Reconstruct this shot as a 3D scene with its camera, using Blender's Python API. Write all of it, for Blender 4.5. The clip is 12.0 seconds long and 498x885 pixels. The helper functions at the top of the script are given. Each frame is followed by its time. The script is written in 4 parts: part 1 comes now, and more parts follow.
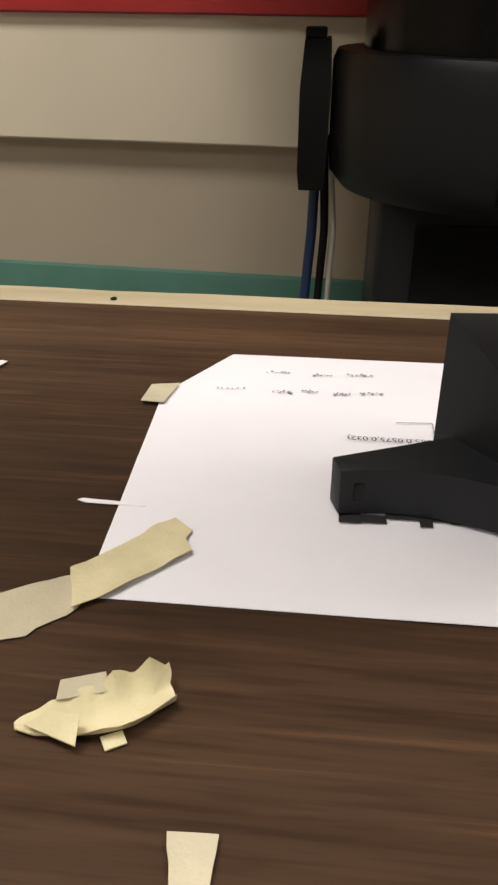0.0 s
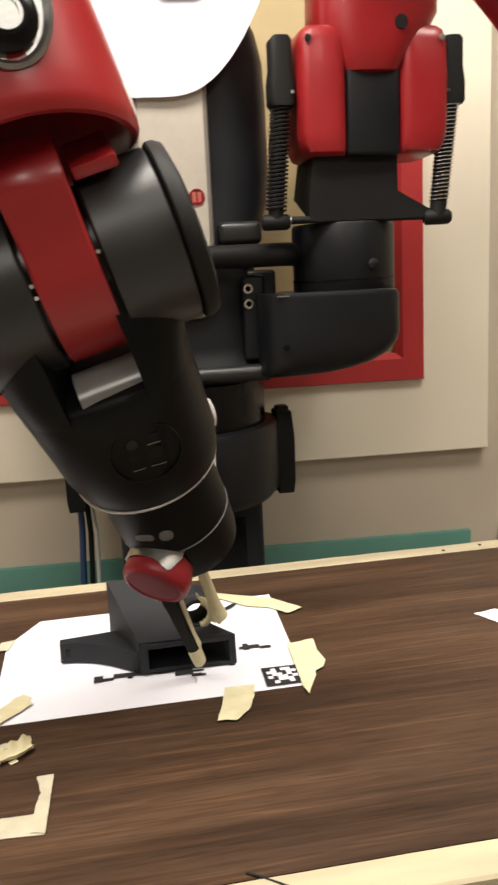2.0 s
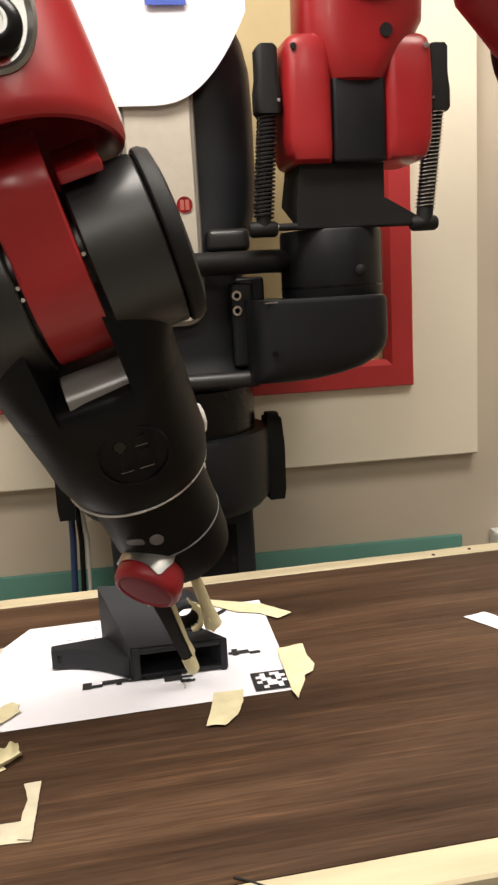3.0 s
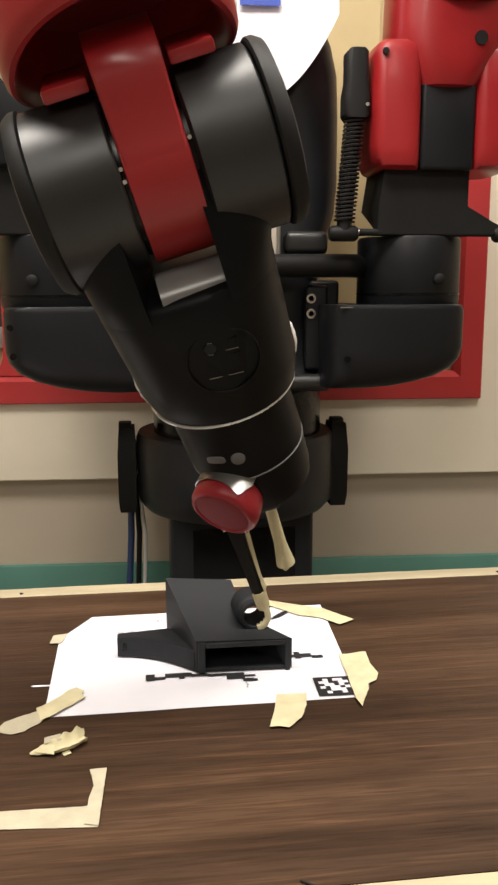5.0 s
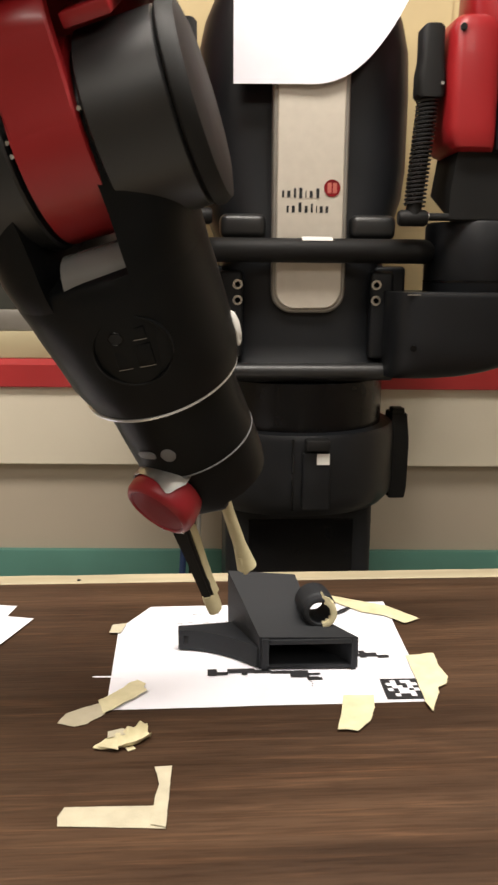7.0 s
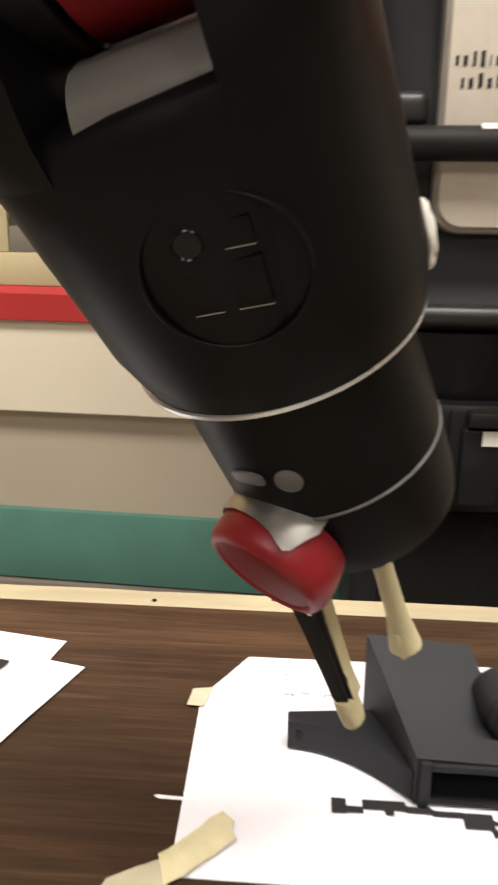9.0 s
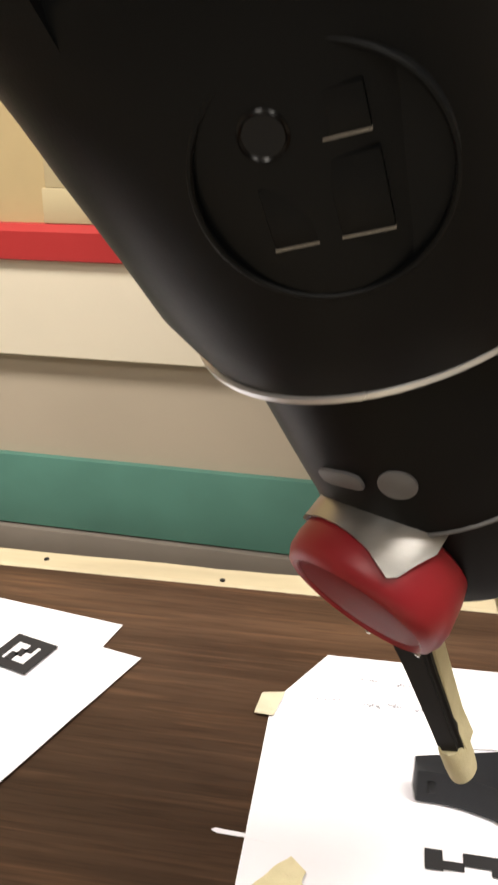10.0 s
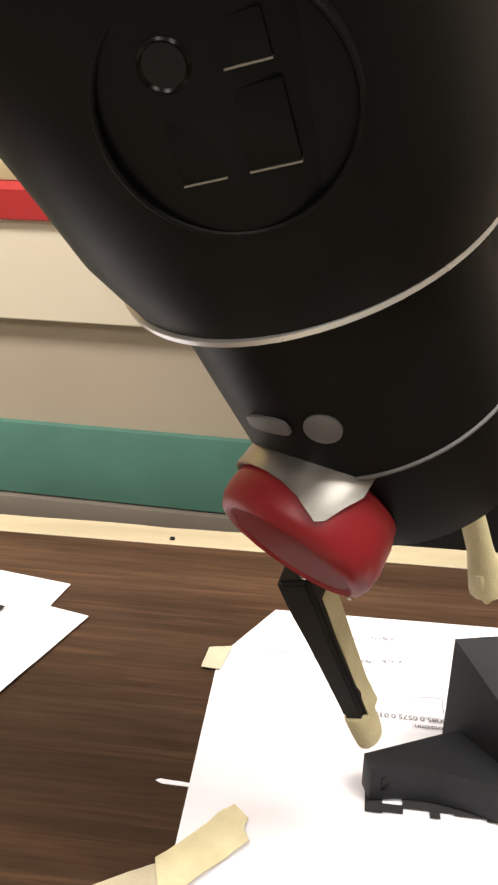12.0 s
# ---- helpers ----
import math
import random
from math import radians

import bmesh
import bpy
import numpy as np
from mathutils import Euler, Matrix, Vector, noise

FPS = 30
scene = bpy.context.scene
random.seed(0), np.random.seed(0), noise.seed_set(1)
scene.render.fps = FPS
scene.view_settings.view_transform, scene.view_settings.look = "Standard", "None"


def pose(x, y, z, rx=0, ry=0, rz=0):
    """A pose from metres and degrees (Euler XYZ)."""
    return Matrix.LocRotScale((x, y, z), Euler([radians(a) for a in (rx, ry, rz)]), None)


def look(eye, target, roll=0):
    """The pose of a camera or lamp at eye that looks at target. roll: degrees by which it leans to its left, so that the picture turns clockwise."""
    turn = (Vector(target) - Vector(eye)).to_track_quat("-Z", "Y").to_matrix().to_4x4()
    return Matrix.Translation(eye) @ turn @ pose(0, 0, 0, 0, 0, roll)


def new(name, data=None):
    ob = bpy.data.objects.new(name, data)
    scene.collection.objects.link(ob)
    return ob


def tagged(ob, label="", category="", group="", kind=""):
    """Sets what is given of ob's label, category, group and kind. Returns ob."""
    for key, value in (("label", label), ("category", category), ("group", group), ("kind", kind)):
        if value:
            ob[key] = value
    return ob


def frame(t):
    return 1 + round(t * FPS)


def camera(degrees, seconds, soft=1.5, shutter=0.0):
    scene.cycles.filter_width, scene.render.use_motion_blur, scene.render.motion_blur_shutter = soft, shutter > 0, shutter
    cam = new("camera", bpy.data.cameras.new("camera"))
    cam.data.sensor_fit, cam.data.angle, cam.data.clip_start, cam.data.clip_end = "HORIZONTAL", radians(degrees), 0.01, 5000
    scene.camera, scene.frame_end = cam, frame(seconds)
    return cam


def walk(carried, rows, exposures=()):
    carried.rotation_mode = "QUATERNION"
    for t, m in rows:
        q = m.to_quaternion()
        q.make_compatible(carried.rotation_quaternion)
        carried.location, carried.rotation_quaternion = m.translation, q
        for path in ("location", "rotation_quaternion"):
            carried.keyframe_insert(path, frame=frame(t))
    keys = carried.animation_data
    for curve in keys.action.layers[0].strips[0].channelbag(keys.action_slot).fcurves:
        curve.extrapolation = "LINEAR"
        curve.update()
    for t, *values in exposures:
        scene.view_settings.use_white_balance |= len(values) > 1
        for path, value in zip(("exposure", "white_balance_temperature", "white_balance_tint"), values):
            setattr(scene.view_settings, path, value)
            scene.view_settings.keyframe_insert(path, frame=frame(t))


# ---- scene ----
cam = camera(34.3, 12.0, soft=2.4, shutter=0.6)
PATH = [
    (0, (-0.0461, -0.2867, 0.9301), (-0.2179, 1.4502, -0.0465), 0.63),
    (0.3, (-0.0374, -0.2892, 0.9443), (-0.1984, 1.4593, -0.0132), -0.70),
    (0.5, (-0.0249, -0.3362, 0.9831), (-0.1394, 1.4326, 0.0566), -1.32),
    (0.6, (-0.0225, -0.3643, 1.0044), (-0.0943, 1.4176, 0.0991), -1.04),
    (0.8, (-0.0333, -0.4544, 1.0563), (0.0507, 1.3523, 0.2025), 1.41),
    (1, (-0.0361, -0.5494, 1.0762), (0.1212, 1.3110, 0.3592), 1.25),
    (1.5, (-0.0199, -0.7047, 1.1110), (0.2033, 1.2278, 0.6467), -1.27),
    (2, (0.0037, -0.7319, 1.1128), (0.3233, 1.2010, 0.7107), -2.87),
    (2.5, (0.0129, -0.7357, 1.1099), (0.3581, 1.1956, 0.7213), -3.59),
    (4.5, (-0.0156, -0.7301, 1.1077), (0.2378, 1.2204, 0.7451), -0.61),
    (5, (-0.0200, -0.7292, 1.1071), (0.2059, 1.2233, 0.7376), -0.30),
    (5.5, (-0.0252, -0.7257, 1.1036), (0.1791, 1.2288, 0.7321), -0.15),
    (6, (-0.0314, -0.7239, 1.1046), (0.1270, 1.2342, 0.7294), -0.03),
    (6.5, (-0.0347, -0.7220, 1.1041), (0.1075, 1.2366, 0.7250), -0.03),
    (8.3, (-0.0648, -0.5293, 1.1240), (-0.0692, 1.4052, 0.6164), 1.45),
    (8.5, (-0.0518, -0.4898, 1.1101), (-0.0995, 1.4419, 0.5942), 0.86),
    (9, (-0.0578, -0.4133, 1.0915), (-0.2016, 1.4937, 0.5061), 0.66),
    (9.5, (-0.0655, -0.3475, 1.0907), (-0.3620, 1.5188, 0.4358), 0.58),
    (10, (-0.0674, -0.3233, 1.0749), (-0.4048, 1.5160, 0.3657), 0.15),
    (10.5, (-0.0604, -0.3162, 1.0690), (-0.3474, 1.5135, 0.3140), 0.99),
    (11, (-0.0553, -0.3135, 1.0695), (-0.3118, 1.5066, 0.2812), 1.22),
    (11.5, (-0.0567, -0.3173, 1.0738), (-0.2950, 1.5002, 0.2738), 1.33),
    (12, (-0.0561, -0.3213, 1.0686), (-0.2989, 1.5007, 0.2803), 0.72),
]
EXPOSURES = [(0, 0.48), (0.5, 0.52), (1.0, 1.0), (1.5, 1.0), (6.5, 0.90), (8.5, 1.02), (10, 1.24), (12, 1.24)]
walk(cam, [(t, look(eye, target, roll)) for t, eye, target, roll in PATH], EXPOSURES)

# ---- world and light ----
TZ = 0.75
world = bpy.data.worlds.new("room_air")
world.use_nodes = True
world.node_tree.nodes["Background"].inputs[0].default_value = (1.0, 0.93, 0.82, 1)
world.node_tree.nodes["Background"].inputs[1].default_value = 0.07
scene.world = world


def ceiling_lamp(x, y, sx, sy, watts):
    data = bpy.data.lights.new("ceiling_light_source", "AREA")
    data.shape, data.size, data.size_y, data.energy = "RECTANGLE", sx, sy, watts
    data.color = (1.0, 0.935, 0.85)
    ob = new("ceiling_light_source", data)
    ob.matrix_world = pose(x, y, 2.66, 0, 0, 0)
    return ob


# two panels in a row over the table, two crosswise further back
LAMPS = [(-0.55, -0.35, 1.15, 0.55, 32), (0.70, -0.35, 1.15, 0.55, 22), (-0.75, -2.3, 0.55, 1.15, 13), (0.90, -2.3, 0.55, 1.15, 9)]
for lx, ly, sx, sy, w in LAMPS:
    ceiling_lamp(lx, ly, sx, sy, w)


# ---- materials ----
def mat(name, base, rough=0.5, metal=0.0, var=0.15, scale=40.0, bump=0.0, bscale=400.0, stretch=(1, 1, 1), spec=0.5, second=None, coat=0.0):
    m = bpy.data.materials.new(name)
    m.use_nodes = True
    nt = m.node_tree
    b = nt.nodes["Principled BSDF"]
    b.inputs["Roughness"].default_value, b.inputs["Metallic"].default_value = rough, metal
    b.inputs["Specular IOR Level"].default_value = spec
    b.inputs["Coat Weight"].default_value = coat
    tc = nt.nodes.new("ShaderNodeTexCoord")
    mp = nt.nodes.new("ShaderNodeMapping")
    mp.inputs["Scale"].default_value = stretch
    nt.links.new(tc.outputs["Object"], mp.inputs["Vector"])
    n1 = nt.nodes.new("ShaderNodeTexNoise")
    n1.inputs["Scale"].default_value, n1.inputs["Detail"].default_value = scale, 6
    nt.links.new(mp.outputs[0], n1.inputs["Vector"])
    n2 = nt.nodes.new("ShaderNodeTexNoise")
    n2.inputs["Scale"].default_value, n2.inputs["Detail"].default_value = scale * 0.12, 3
    nt.links.new(mp.outputs[0], n2.inputs["Vector"])
    add = nt.nodes.new("ShaderNodeMath")
    add.operation = "ADD"
    nt.links.new(n1.outputs["Fac"], add.inputs[0])
    nt.links.new(n2.outputs["Fac"], add.inputs[1])
    half = nt.nodes.new("ShaderNodeMath")
    half.operation = "MULTIPLY"
    half.inputs[1].default_value = 0.5
    nt.links.new(add.outputs[0], half.inputs[0])
    ramp = nt.nodes.new("ShaderNodeValToRGB")
    ramp.color_ramp.elements[0].position, ramp.color_ramp.elements[1].position = 0.35, 0.65
    lo = [c * (1 - var) for c in base]
    hi = [min(1, c * (1 + var)) for c in (second or base)]
    ramp.color_ramp.elements[0].color = (*lo, 1)
    ramp.color_ramp.elements[1].color = (*hi, 1)
    nt.links.new(half.outputs[0], ramp.inputs[0])
    nt.links.new(ramp.outputs[0], b.inputs["Base Color"])
    rr = nt.nodes.new("ShaderNodeMapRange")
    rr.inputs["To Min"].default_value, rr.inputs["To Max"].default_value = max(0, rough - 0.08), min(1, rough + 0.08)
    nt.links.new(n1.outputs["Fac"], rr.inputs["Value"])
    nt.links.new(rr.outputs[0], b.inputs["Roughness"])
    if bump:
        n3 = nt.nodes.new("ShaderNodeTexNoise")
        n3.inputs["Scale"].default_value, n3.inputs["Detail"].default_value = bscale, 3
        nt.links.new(mp.outputs[0], n3.inputs["Vector"])
        bp = nt.nodes.new("ShaderNodeBump")
        bp.inputs["Strength"].default_value, bp.inputs["Distance"].default_value = bump, 0.001
        nt.links.new(n3.outputs["Fac"], bp.inputs["Height"])
        nt.links.new(bp.outputs[0], b.inputs["Normal"])
    return m


def wood_laminate():
    """Dark walnut laminate, its grain along x: broad bands, fine streaks, pores."""
    m = bpy.data.materials.new("walnut_laminate")
    m.use_nodes = True
    nt = m.node_tree
    b = nt.nodes["Principled BSDF"]
    tc = nt.nodes.new("ShaderNodeTexCoord")

    def noise_at(scale, vec, detail=5, dist=0.0):
        mp = nt.nodes.new("ShaderNodeMapping")
        mp.inputs["Scale"].default_value = vec
        nt.links.new(tc.outputs["Object"], mp.inputs["Vector"])
        n = nt.nodes.new("ShaderNodeTexNoise")
        n.inputs["Scale"].default_value, n.inputs["Detail"].default_value = scale, detail
        n.inputs["Distortion"].default_value = dist
        nt.links.new(mp.outputs[0], n.inputs["Vector"])
        return n.outputs["Fac"]

    def ramp(fac, a, ca, z, cz):
        r = nt.nodes.new("ShaderNodeValToRGB")
        r.color_ramp.elements[0].position, r.color_ramp.elements[1].position = a, z
        r.color_ramp.elements[0].color, r.color_ramp.elements[1].color = (*ca, 1), (*cz, 1)
        nt.links.new(fac, r.inputs[0])
        return r.outputs[0]

    def mix(kind, fac, a, c):
        x = nt.nodes.new("ShaderNodeMix")
        x.data_type, x.blend_type = "RGBA", kind
        x.inputs[0].default_value = fac
        nt.links.new(a, x.inputs[6])
        nt.links.new(c, x.inputs[7])
        return x.outputs[2]

    bands = ramp(noise_at(16, (0.10, 1.0, 1), 4, 0.6), 0.32, WOOD_DARK, 0.68, WOOD_LIGHT)
    streak = ramp(noise_at(120, (0.035, 1.0, 1), 6, 0.25), 0.34, (0.82, 0.80, 0.79), 0.66, (1.10, 1.10, 1.10))
    pores = ramp(noise_at(420, (0.06, 1.0, 1), 3), 0.36, (0.55, 0.52, 0.5), 0.52, (1, 1, 1))
    patch = ramp(noise_at(5, (0.5, 1.3, 1), 2, 1.0), 0.35, (0.82, 0.8, 0.8), 0.7, (1.15, 1.08, 1.0))
    veins = ramp(noise_at(190, (0.040, 1.0, 1), 5, 0.8), 0.54, (0.93, 0.93, 0.93), 0.70, (1.75, 1.66, 1.52))
    figure = ramp(noise_at(9, (0.22, 1.0, 1), 3, 1.8), 0.56, (1, 1, 1), 0.68, (1.30, 1.25, 1.2))
    c = mix("MULTIPLY", 1.0, bands, streak)
    c = mix("MULTIPLY", 0.6, c, veins)
    c = mix("MULTIPLY", 0.8, c, figure)
    c = mix("MULTIPLY", 0.5, c, pores)
    c = mix("MULTIPLY", 0.9, c, patch)
    nt.links.new(c, b.inputs["Base Color"])
    b.inputs["Roughness"].default_value = 0.42
    b.inputs["Specular IOR Level"].default_value = 0.14
    bp = nt.nodes.new("ShaderNodeBump")
    bp.inputs["Strength"].default_value, bp.inputs["Distance"].default_value = 0.25, 0.0006
    nt.links.new(noise_at(420, (0.06, 1.0, 1), 3), bp.inputs["Height"])
    nt.links.new(bp.outputs[0], b.inputs["Normal"])
    return m


WOOD_DARK, WOOD_LIGHT = (0.047, 0.0282, 0.0178), (0.088, 0.0535, 0.0335)
M_WOOD = wood_laminate()
M_TRIM = mat("pale_edge_wood", (0.50, 0.43, 0.285), 0.65, var=0.28, scale=30, bump=0.3, bscale=150, stretch=(0.15, 1, 1))
M_PAPER = mat("copier_paper", (0.79, 0.79, 0.86), 0.85, var=0.03, scale=25, bump=0.08, bscale=900)
M_INK = mat("black_toner", (0.012, 0.012, 0.014), 0.75, var=0.2)
M_INKGREY = mat("grey_toner", (0.30, 0.30, 0.33), 0.8, var=0.2)
M_TAPE = mat("masking_tape", (0.60, 0.54, 0.325), 0.7, var=0.12, scale=60, bump=0.4, bscale=700, second=(0.66, 0.605, 0.40))
M_TAPE_GREY = mat("masking_tape_worn", (0.50, 0.455, 0.335), 0.75, var=0.15, scale=60, bump=0.4, bscale=700)
M_PRINT = mat("printed_charcoal_plastic", (0.012, 0.0135, 0.0165), 0.62, spec=0.35, var=0.2, scale=50, bump=0.12, bscale=700, stretch=(0.2, 0.2, 3))
M_BLACK = mat("satin_black_shell", (0.0034, 0.0039, 0.0043), 0.44, var=0.12, scale=20, bump=0.06, bscale=1500, spec=0.15)
M_DRUM = mat("dark_grey_satin", (0.0150, 0.0153, 0.0157), 0.38, spec=0.55, var=0.12, scale=20, bump=0.05, bscale=1500)
# scoop grey lifted so the base colour carries part of its reflected light
M_SCOOP = mat("grey_gloss_lit", (0.15, 0.147, 0.142), 0.24, var=0.1, scale=20)
M_TORSO = mat("torso_black", (0.0085, 0.0094, 0.0112), 0.40, spec=0.3, var=0.15, scale=15, bump=0.05, bscale=1200)
M_RUBBER = mat("black_rubber", (0.006, 0.006, 0.006), 0.6, spec=0.3, var=0.2)
M_RED = mat("gloss_red_shell", (0.30, 0.0130, 0.0160), 0.36, var=0.08, scale=15, coat=0.08)
M_REDCAP = mat("red_cap", (0.27, 0.009, 0.017), 0.42, var=0.14, scale=30)
# badge ring's own dull red; on the cap face, cap red with shade mixed in
M_REDDARK = mat("badge_red_and_cap_shade", (0.20, 0.007, 0.011), 0.55, spec=0.2, var=0.12, scale=30)
M_SILVER = mat("brushed_aluminium", (0.40, 0.395, 0.38), 0.3, metal=0.9, var=0.3, scale=80, stretch=(0.1, 1, 1))
M_RING = mat("silver_ring", (0.72, 0.73, 0.75), 0.28, metal=0.7, var=0.06)
M_PANEL = mat("champagne_panel", (0.60, 0.55, 0.47), 0.42, metal=0.25, var=0.06, scale=60)
M_PANELRIM = mat("panel_rim", (0.28, 0.26, 0.23), 0.4, metal=0.5, var=0.06)
M_STEEL = mat("screw_steel", (0.7, 0.7, 0.7), 0.25, metal=1.0, var=0.1)
M_BUTTON = mat("grey_button", (0.13, 0.13, 0.135), 0.4, var=0.1)
M_GLASSBLACK = mat("gloss_black", (0.003, 0.003, 0.0035), 0.25, spec=0.25, var=0.1)
M_WALL = mat("grey_beige_paint", (0.50, 0.43, 0.335), 0.75, var=0.05, scale=6, bump=0.15, bscale=250)
M_CREAM = mat("cream_paint", (0.78, 0.71, 0.57), 0.5, var=0.04, scale=5, bump=0.08, bscale=200)
M_TEAL = mat("teal_paint", (0.098, 0.250, 0.203), 0.5, var=0.12, scale=9, bump=0.1, bscale=250)
M_GREYSTRIP = mat("grey_strip", (0.22, 0.19, 0.16), 0.7, var=0.1, scale=9)
M_REDWALL = mat("red_frame_paint", (0.42, 0.030, 0.032), 0.4, var=0.08, scale=12)
M_TAN = mat("tan_board", (0.46, 0.36, 0.19), 0.7, var=0.08, scale=12)
M_SCREEN = mat("dark_pane_glass", (0.045, 0.046, 0.040), 0.12, var=0.4, scale=10)
M_SILL = mat("pale_tan_paint", (0.52, 0.44, 0.27), 0.5, var=0.06, scale=10)
M_FLOOR = mat("floor_tile", (0.30, 0.28, 0.25), 0.5, var=0.15, scale=8)
M_CEIL = mat("ceiling_paint", (0.75, 0.73, 0.68), 0.9, var=0.04, scale=10)
M_BLUE = mat("blue_cable", (0.022, 0.05, 0.14), 0.5, var=0.15)
M_WHITEP = mat("white_plastic", (0.75, 0.74, 0.70), 0.45, var=0.05)
M_BLUEINK = mat("blue_marker", (0.04, 0.08, 0.40), 0.6, var=0.15)
M_REDINK = mat("red_print", (0.45, 0.12, 0.09), 0.6, var=0.1)


# ---- building helpers ----
def part(name, bm, material, parent=None, label="", smooth=True):
    me = bpy.data.meshes.new(name)
    bmesh.ops.recalc_face_normals(bm, faces=bm.faces[:])
    bm.to_mesh(me)
    bm.free()
    if smooth:
        for p in me.polygons:
            p.use_smooth = True
        me.set_sharp_from_angle(angle=radians(38))
    me.materials.append(material)
    ob = new(name, me)
    if parent is not None:
        ob.parent = parent
    if label:
        tagged(ob, label)
    return ob


def thing(name, m, label, category, group="", kind=""):
    ob = new(name)
    ob.matrix_world = m
    return tagged(ob, label, category, group, kind)


def bm_box(x0, x1, y0, y1, z0, z1, bevel=0.0, seg=2):
    bm = bmesh.new()
    bmesh.ops.create_cube(bm, size=1)
    for v in bm.verts:
        v.co = Vector(((x0 + x1) / 2 + v.co.x * (x1 - x0), (y0 + y1) / 2 + v.co.y * (y1 - y0), (z0 + z1) / 2 + v.co.z * (z1 - z0)))
    if bevel:
        bmesh.ops.bevel(bm, geom=bm.edges[:], offset=bevel, segments=seg, affect="EDGES", profile=0.5)
    return bm


def bm_loft(rings, cap=True):
    """Rings of equally many points, joined in order."""
    bm = bmesh.new()
    rows = [[bm.verts.new(p) for p in ring] for ring in rings]
    n = len(rows[0])
    for a, b in zip(rows, rows[1:]):
        for i in range(n):
            bm.faces.new((a[i], a[(i + 1) % n], b[(i + 1) % n], b[i]))
    if cap:
        bm.faces.new(rows[0][::-1])
        bm.faces.new(rows[-1])
    return bm


def ellipse(cx, cy, z, rx, ry, n=48, power=2.0):
    out = []
    for i in range(n):
        a = 2 * math.pi * i / n
        c, s = math.cos(a), math.sin(a)
        out.append((cx + rx * math.copysign(abs(c) ** (2 / power), c), cy + ry * math.copysign(abs(s) ** (2 / power), s), z))
    return out


def bm_turn(profile, n=48, m=None, cx=0.0, cy=0.0):
    """A body of revolution round z from rows of radius and height; m places it."""
    bm = bm_loft([ellipse(cx, cy, z, max(r, 1e-4), max(r, 1e-4), n) for r, z in profile])
    if m is not None:
        bmesh.ops.transform(bm, matrix=m, verts=bm.verts[:])
    return bm


def bm_prism(points, z0, z1, bevel=0.0):
    """An upright prism over a plan of (x, y) points."""
    bm = bmesh.new()
    lo = [bm.verts.new((x, y, z0)) for x, y in points]
    hi = [bm.verts.new((x, y, z1)) for x, y in points]
    n = len(points)
    bm.faces.new(lo[::-1])
    bm.faces.new(hi)
    for i in range(n):
        bm.faces.new((lo[i], lo[(i + 1) % n], hi[(i + 1) % n], hi[i]))
    if bevel:
        bmesh.ops.bevel(bm, geom=bm.edges[:], offset=bevel, segments=2, affect="EDGES", profile=0.5)
    return bm


def bm_tube(path, r, n=14):
    """A round bar along a path; r may be one radius or one for each point."""
    pts = [Vector(p) for p in path]
    rad = r if isinstance(r, (list, tuple)) else [r] * len(pts)
    rings = []
    up = Vector((0.13, 0.31, 0.94)).normalized()
    for i, p in enumerate(pts):
        d = (pts[min(i + 1, len(pts) - 1)] - pts[max(i - 1, 0)]).normalized()
        u = d.cross(up)
        if u.length < 0.05:
            u = d.cross(Vector((1, 0, 0)))
        u.normalize()
        w = d.cross(u)
        rings.append([p + rad[i] * (math.cos(2 * math.pi * k / n) * u + math.sin(2 * math.pi * k / n) * w) for k in range(n)])
    return bm_loft(rings)


def joined(*bms):
    out = bms[0]
    for b in bms[1:]:
        me = bpy.data.meshes.new("tmp")
        b.to_mesh(me)
        b.free()
        out.from_mesh(me)
        bpy.data.meshes.remove(me)
    return out


def moved(bm, m):
    bmesh.ops.transform(bm, matrix=m, verts=bm.verts[:])
    return bm


def along(origin, direction, up=(0, 0, 1)):
    """A pose whose z runs along a direction."""
    q = Vector(direction).to_track_quat("Z", "Y")
    return Matrix.Translation(origin) @ q.to_matrix().to_4x4()


def setting(name, bm, material, label, category, parent=None):
    ob = part(name, bm, material, parent, "")
    return tagged(ob, label, category, "", "structure")


# ---- fitted places ----
WALL_X, WALL_Y, WALL_TURN = 0.086, 0.765, -3.2
PAPER = [(-0.1225, -0.0805), (0.1541, -0.0795), (0.1620, 0.1365), (-0.1280, 0.1325)]
HOLDER_BACK = (0.010, -0.019)
HOLDER_ROWS = [
    (0, 0.0477, -0.0418, 17.5),
    (0.4, 0.0478, -0.0435, 17.5),
    (0.5, 0.0464, -0.0437, 17),
    (0.6, 0.0372, -0.0400, 14),
    (0.7, 0.0218, -0.0340, 8),
    (0.8, 0.0105, -0.0310, 2.5),
    (0.9, 0.0073, -0.0285, 0),
    (1, 0.0068, -0.0283, 0),
    (1.5, 0.0063, -0.0236, 0),
    (2.5, 0.0085, -0.0228, 0),
    (4.5, 0.0110, -0.0175, 0),
    (6.5, 0.0112, -0.0180, 0),
    (8.5, 0.0110, -0.0166, 0),
    (9.7, 0.0145, -0.0171, 0),
    (9.85, 0.0245, -0.0181, 3),
    (10, 0.0390, -0.0202, 7),
    (10.2, 0.0487, -0.0283, 13),
    (10.4, 0.0521, -0.0334, 18),
    (10.6, 0.0525, -0.0351, 19),
    (12, 0.0504, -0.0372, 19),
]
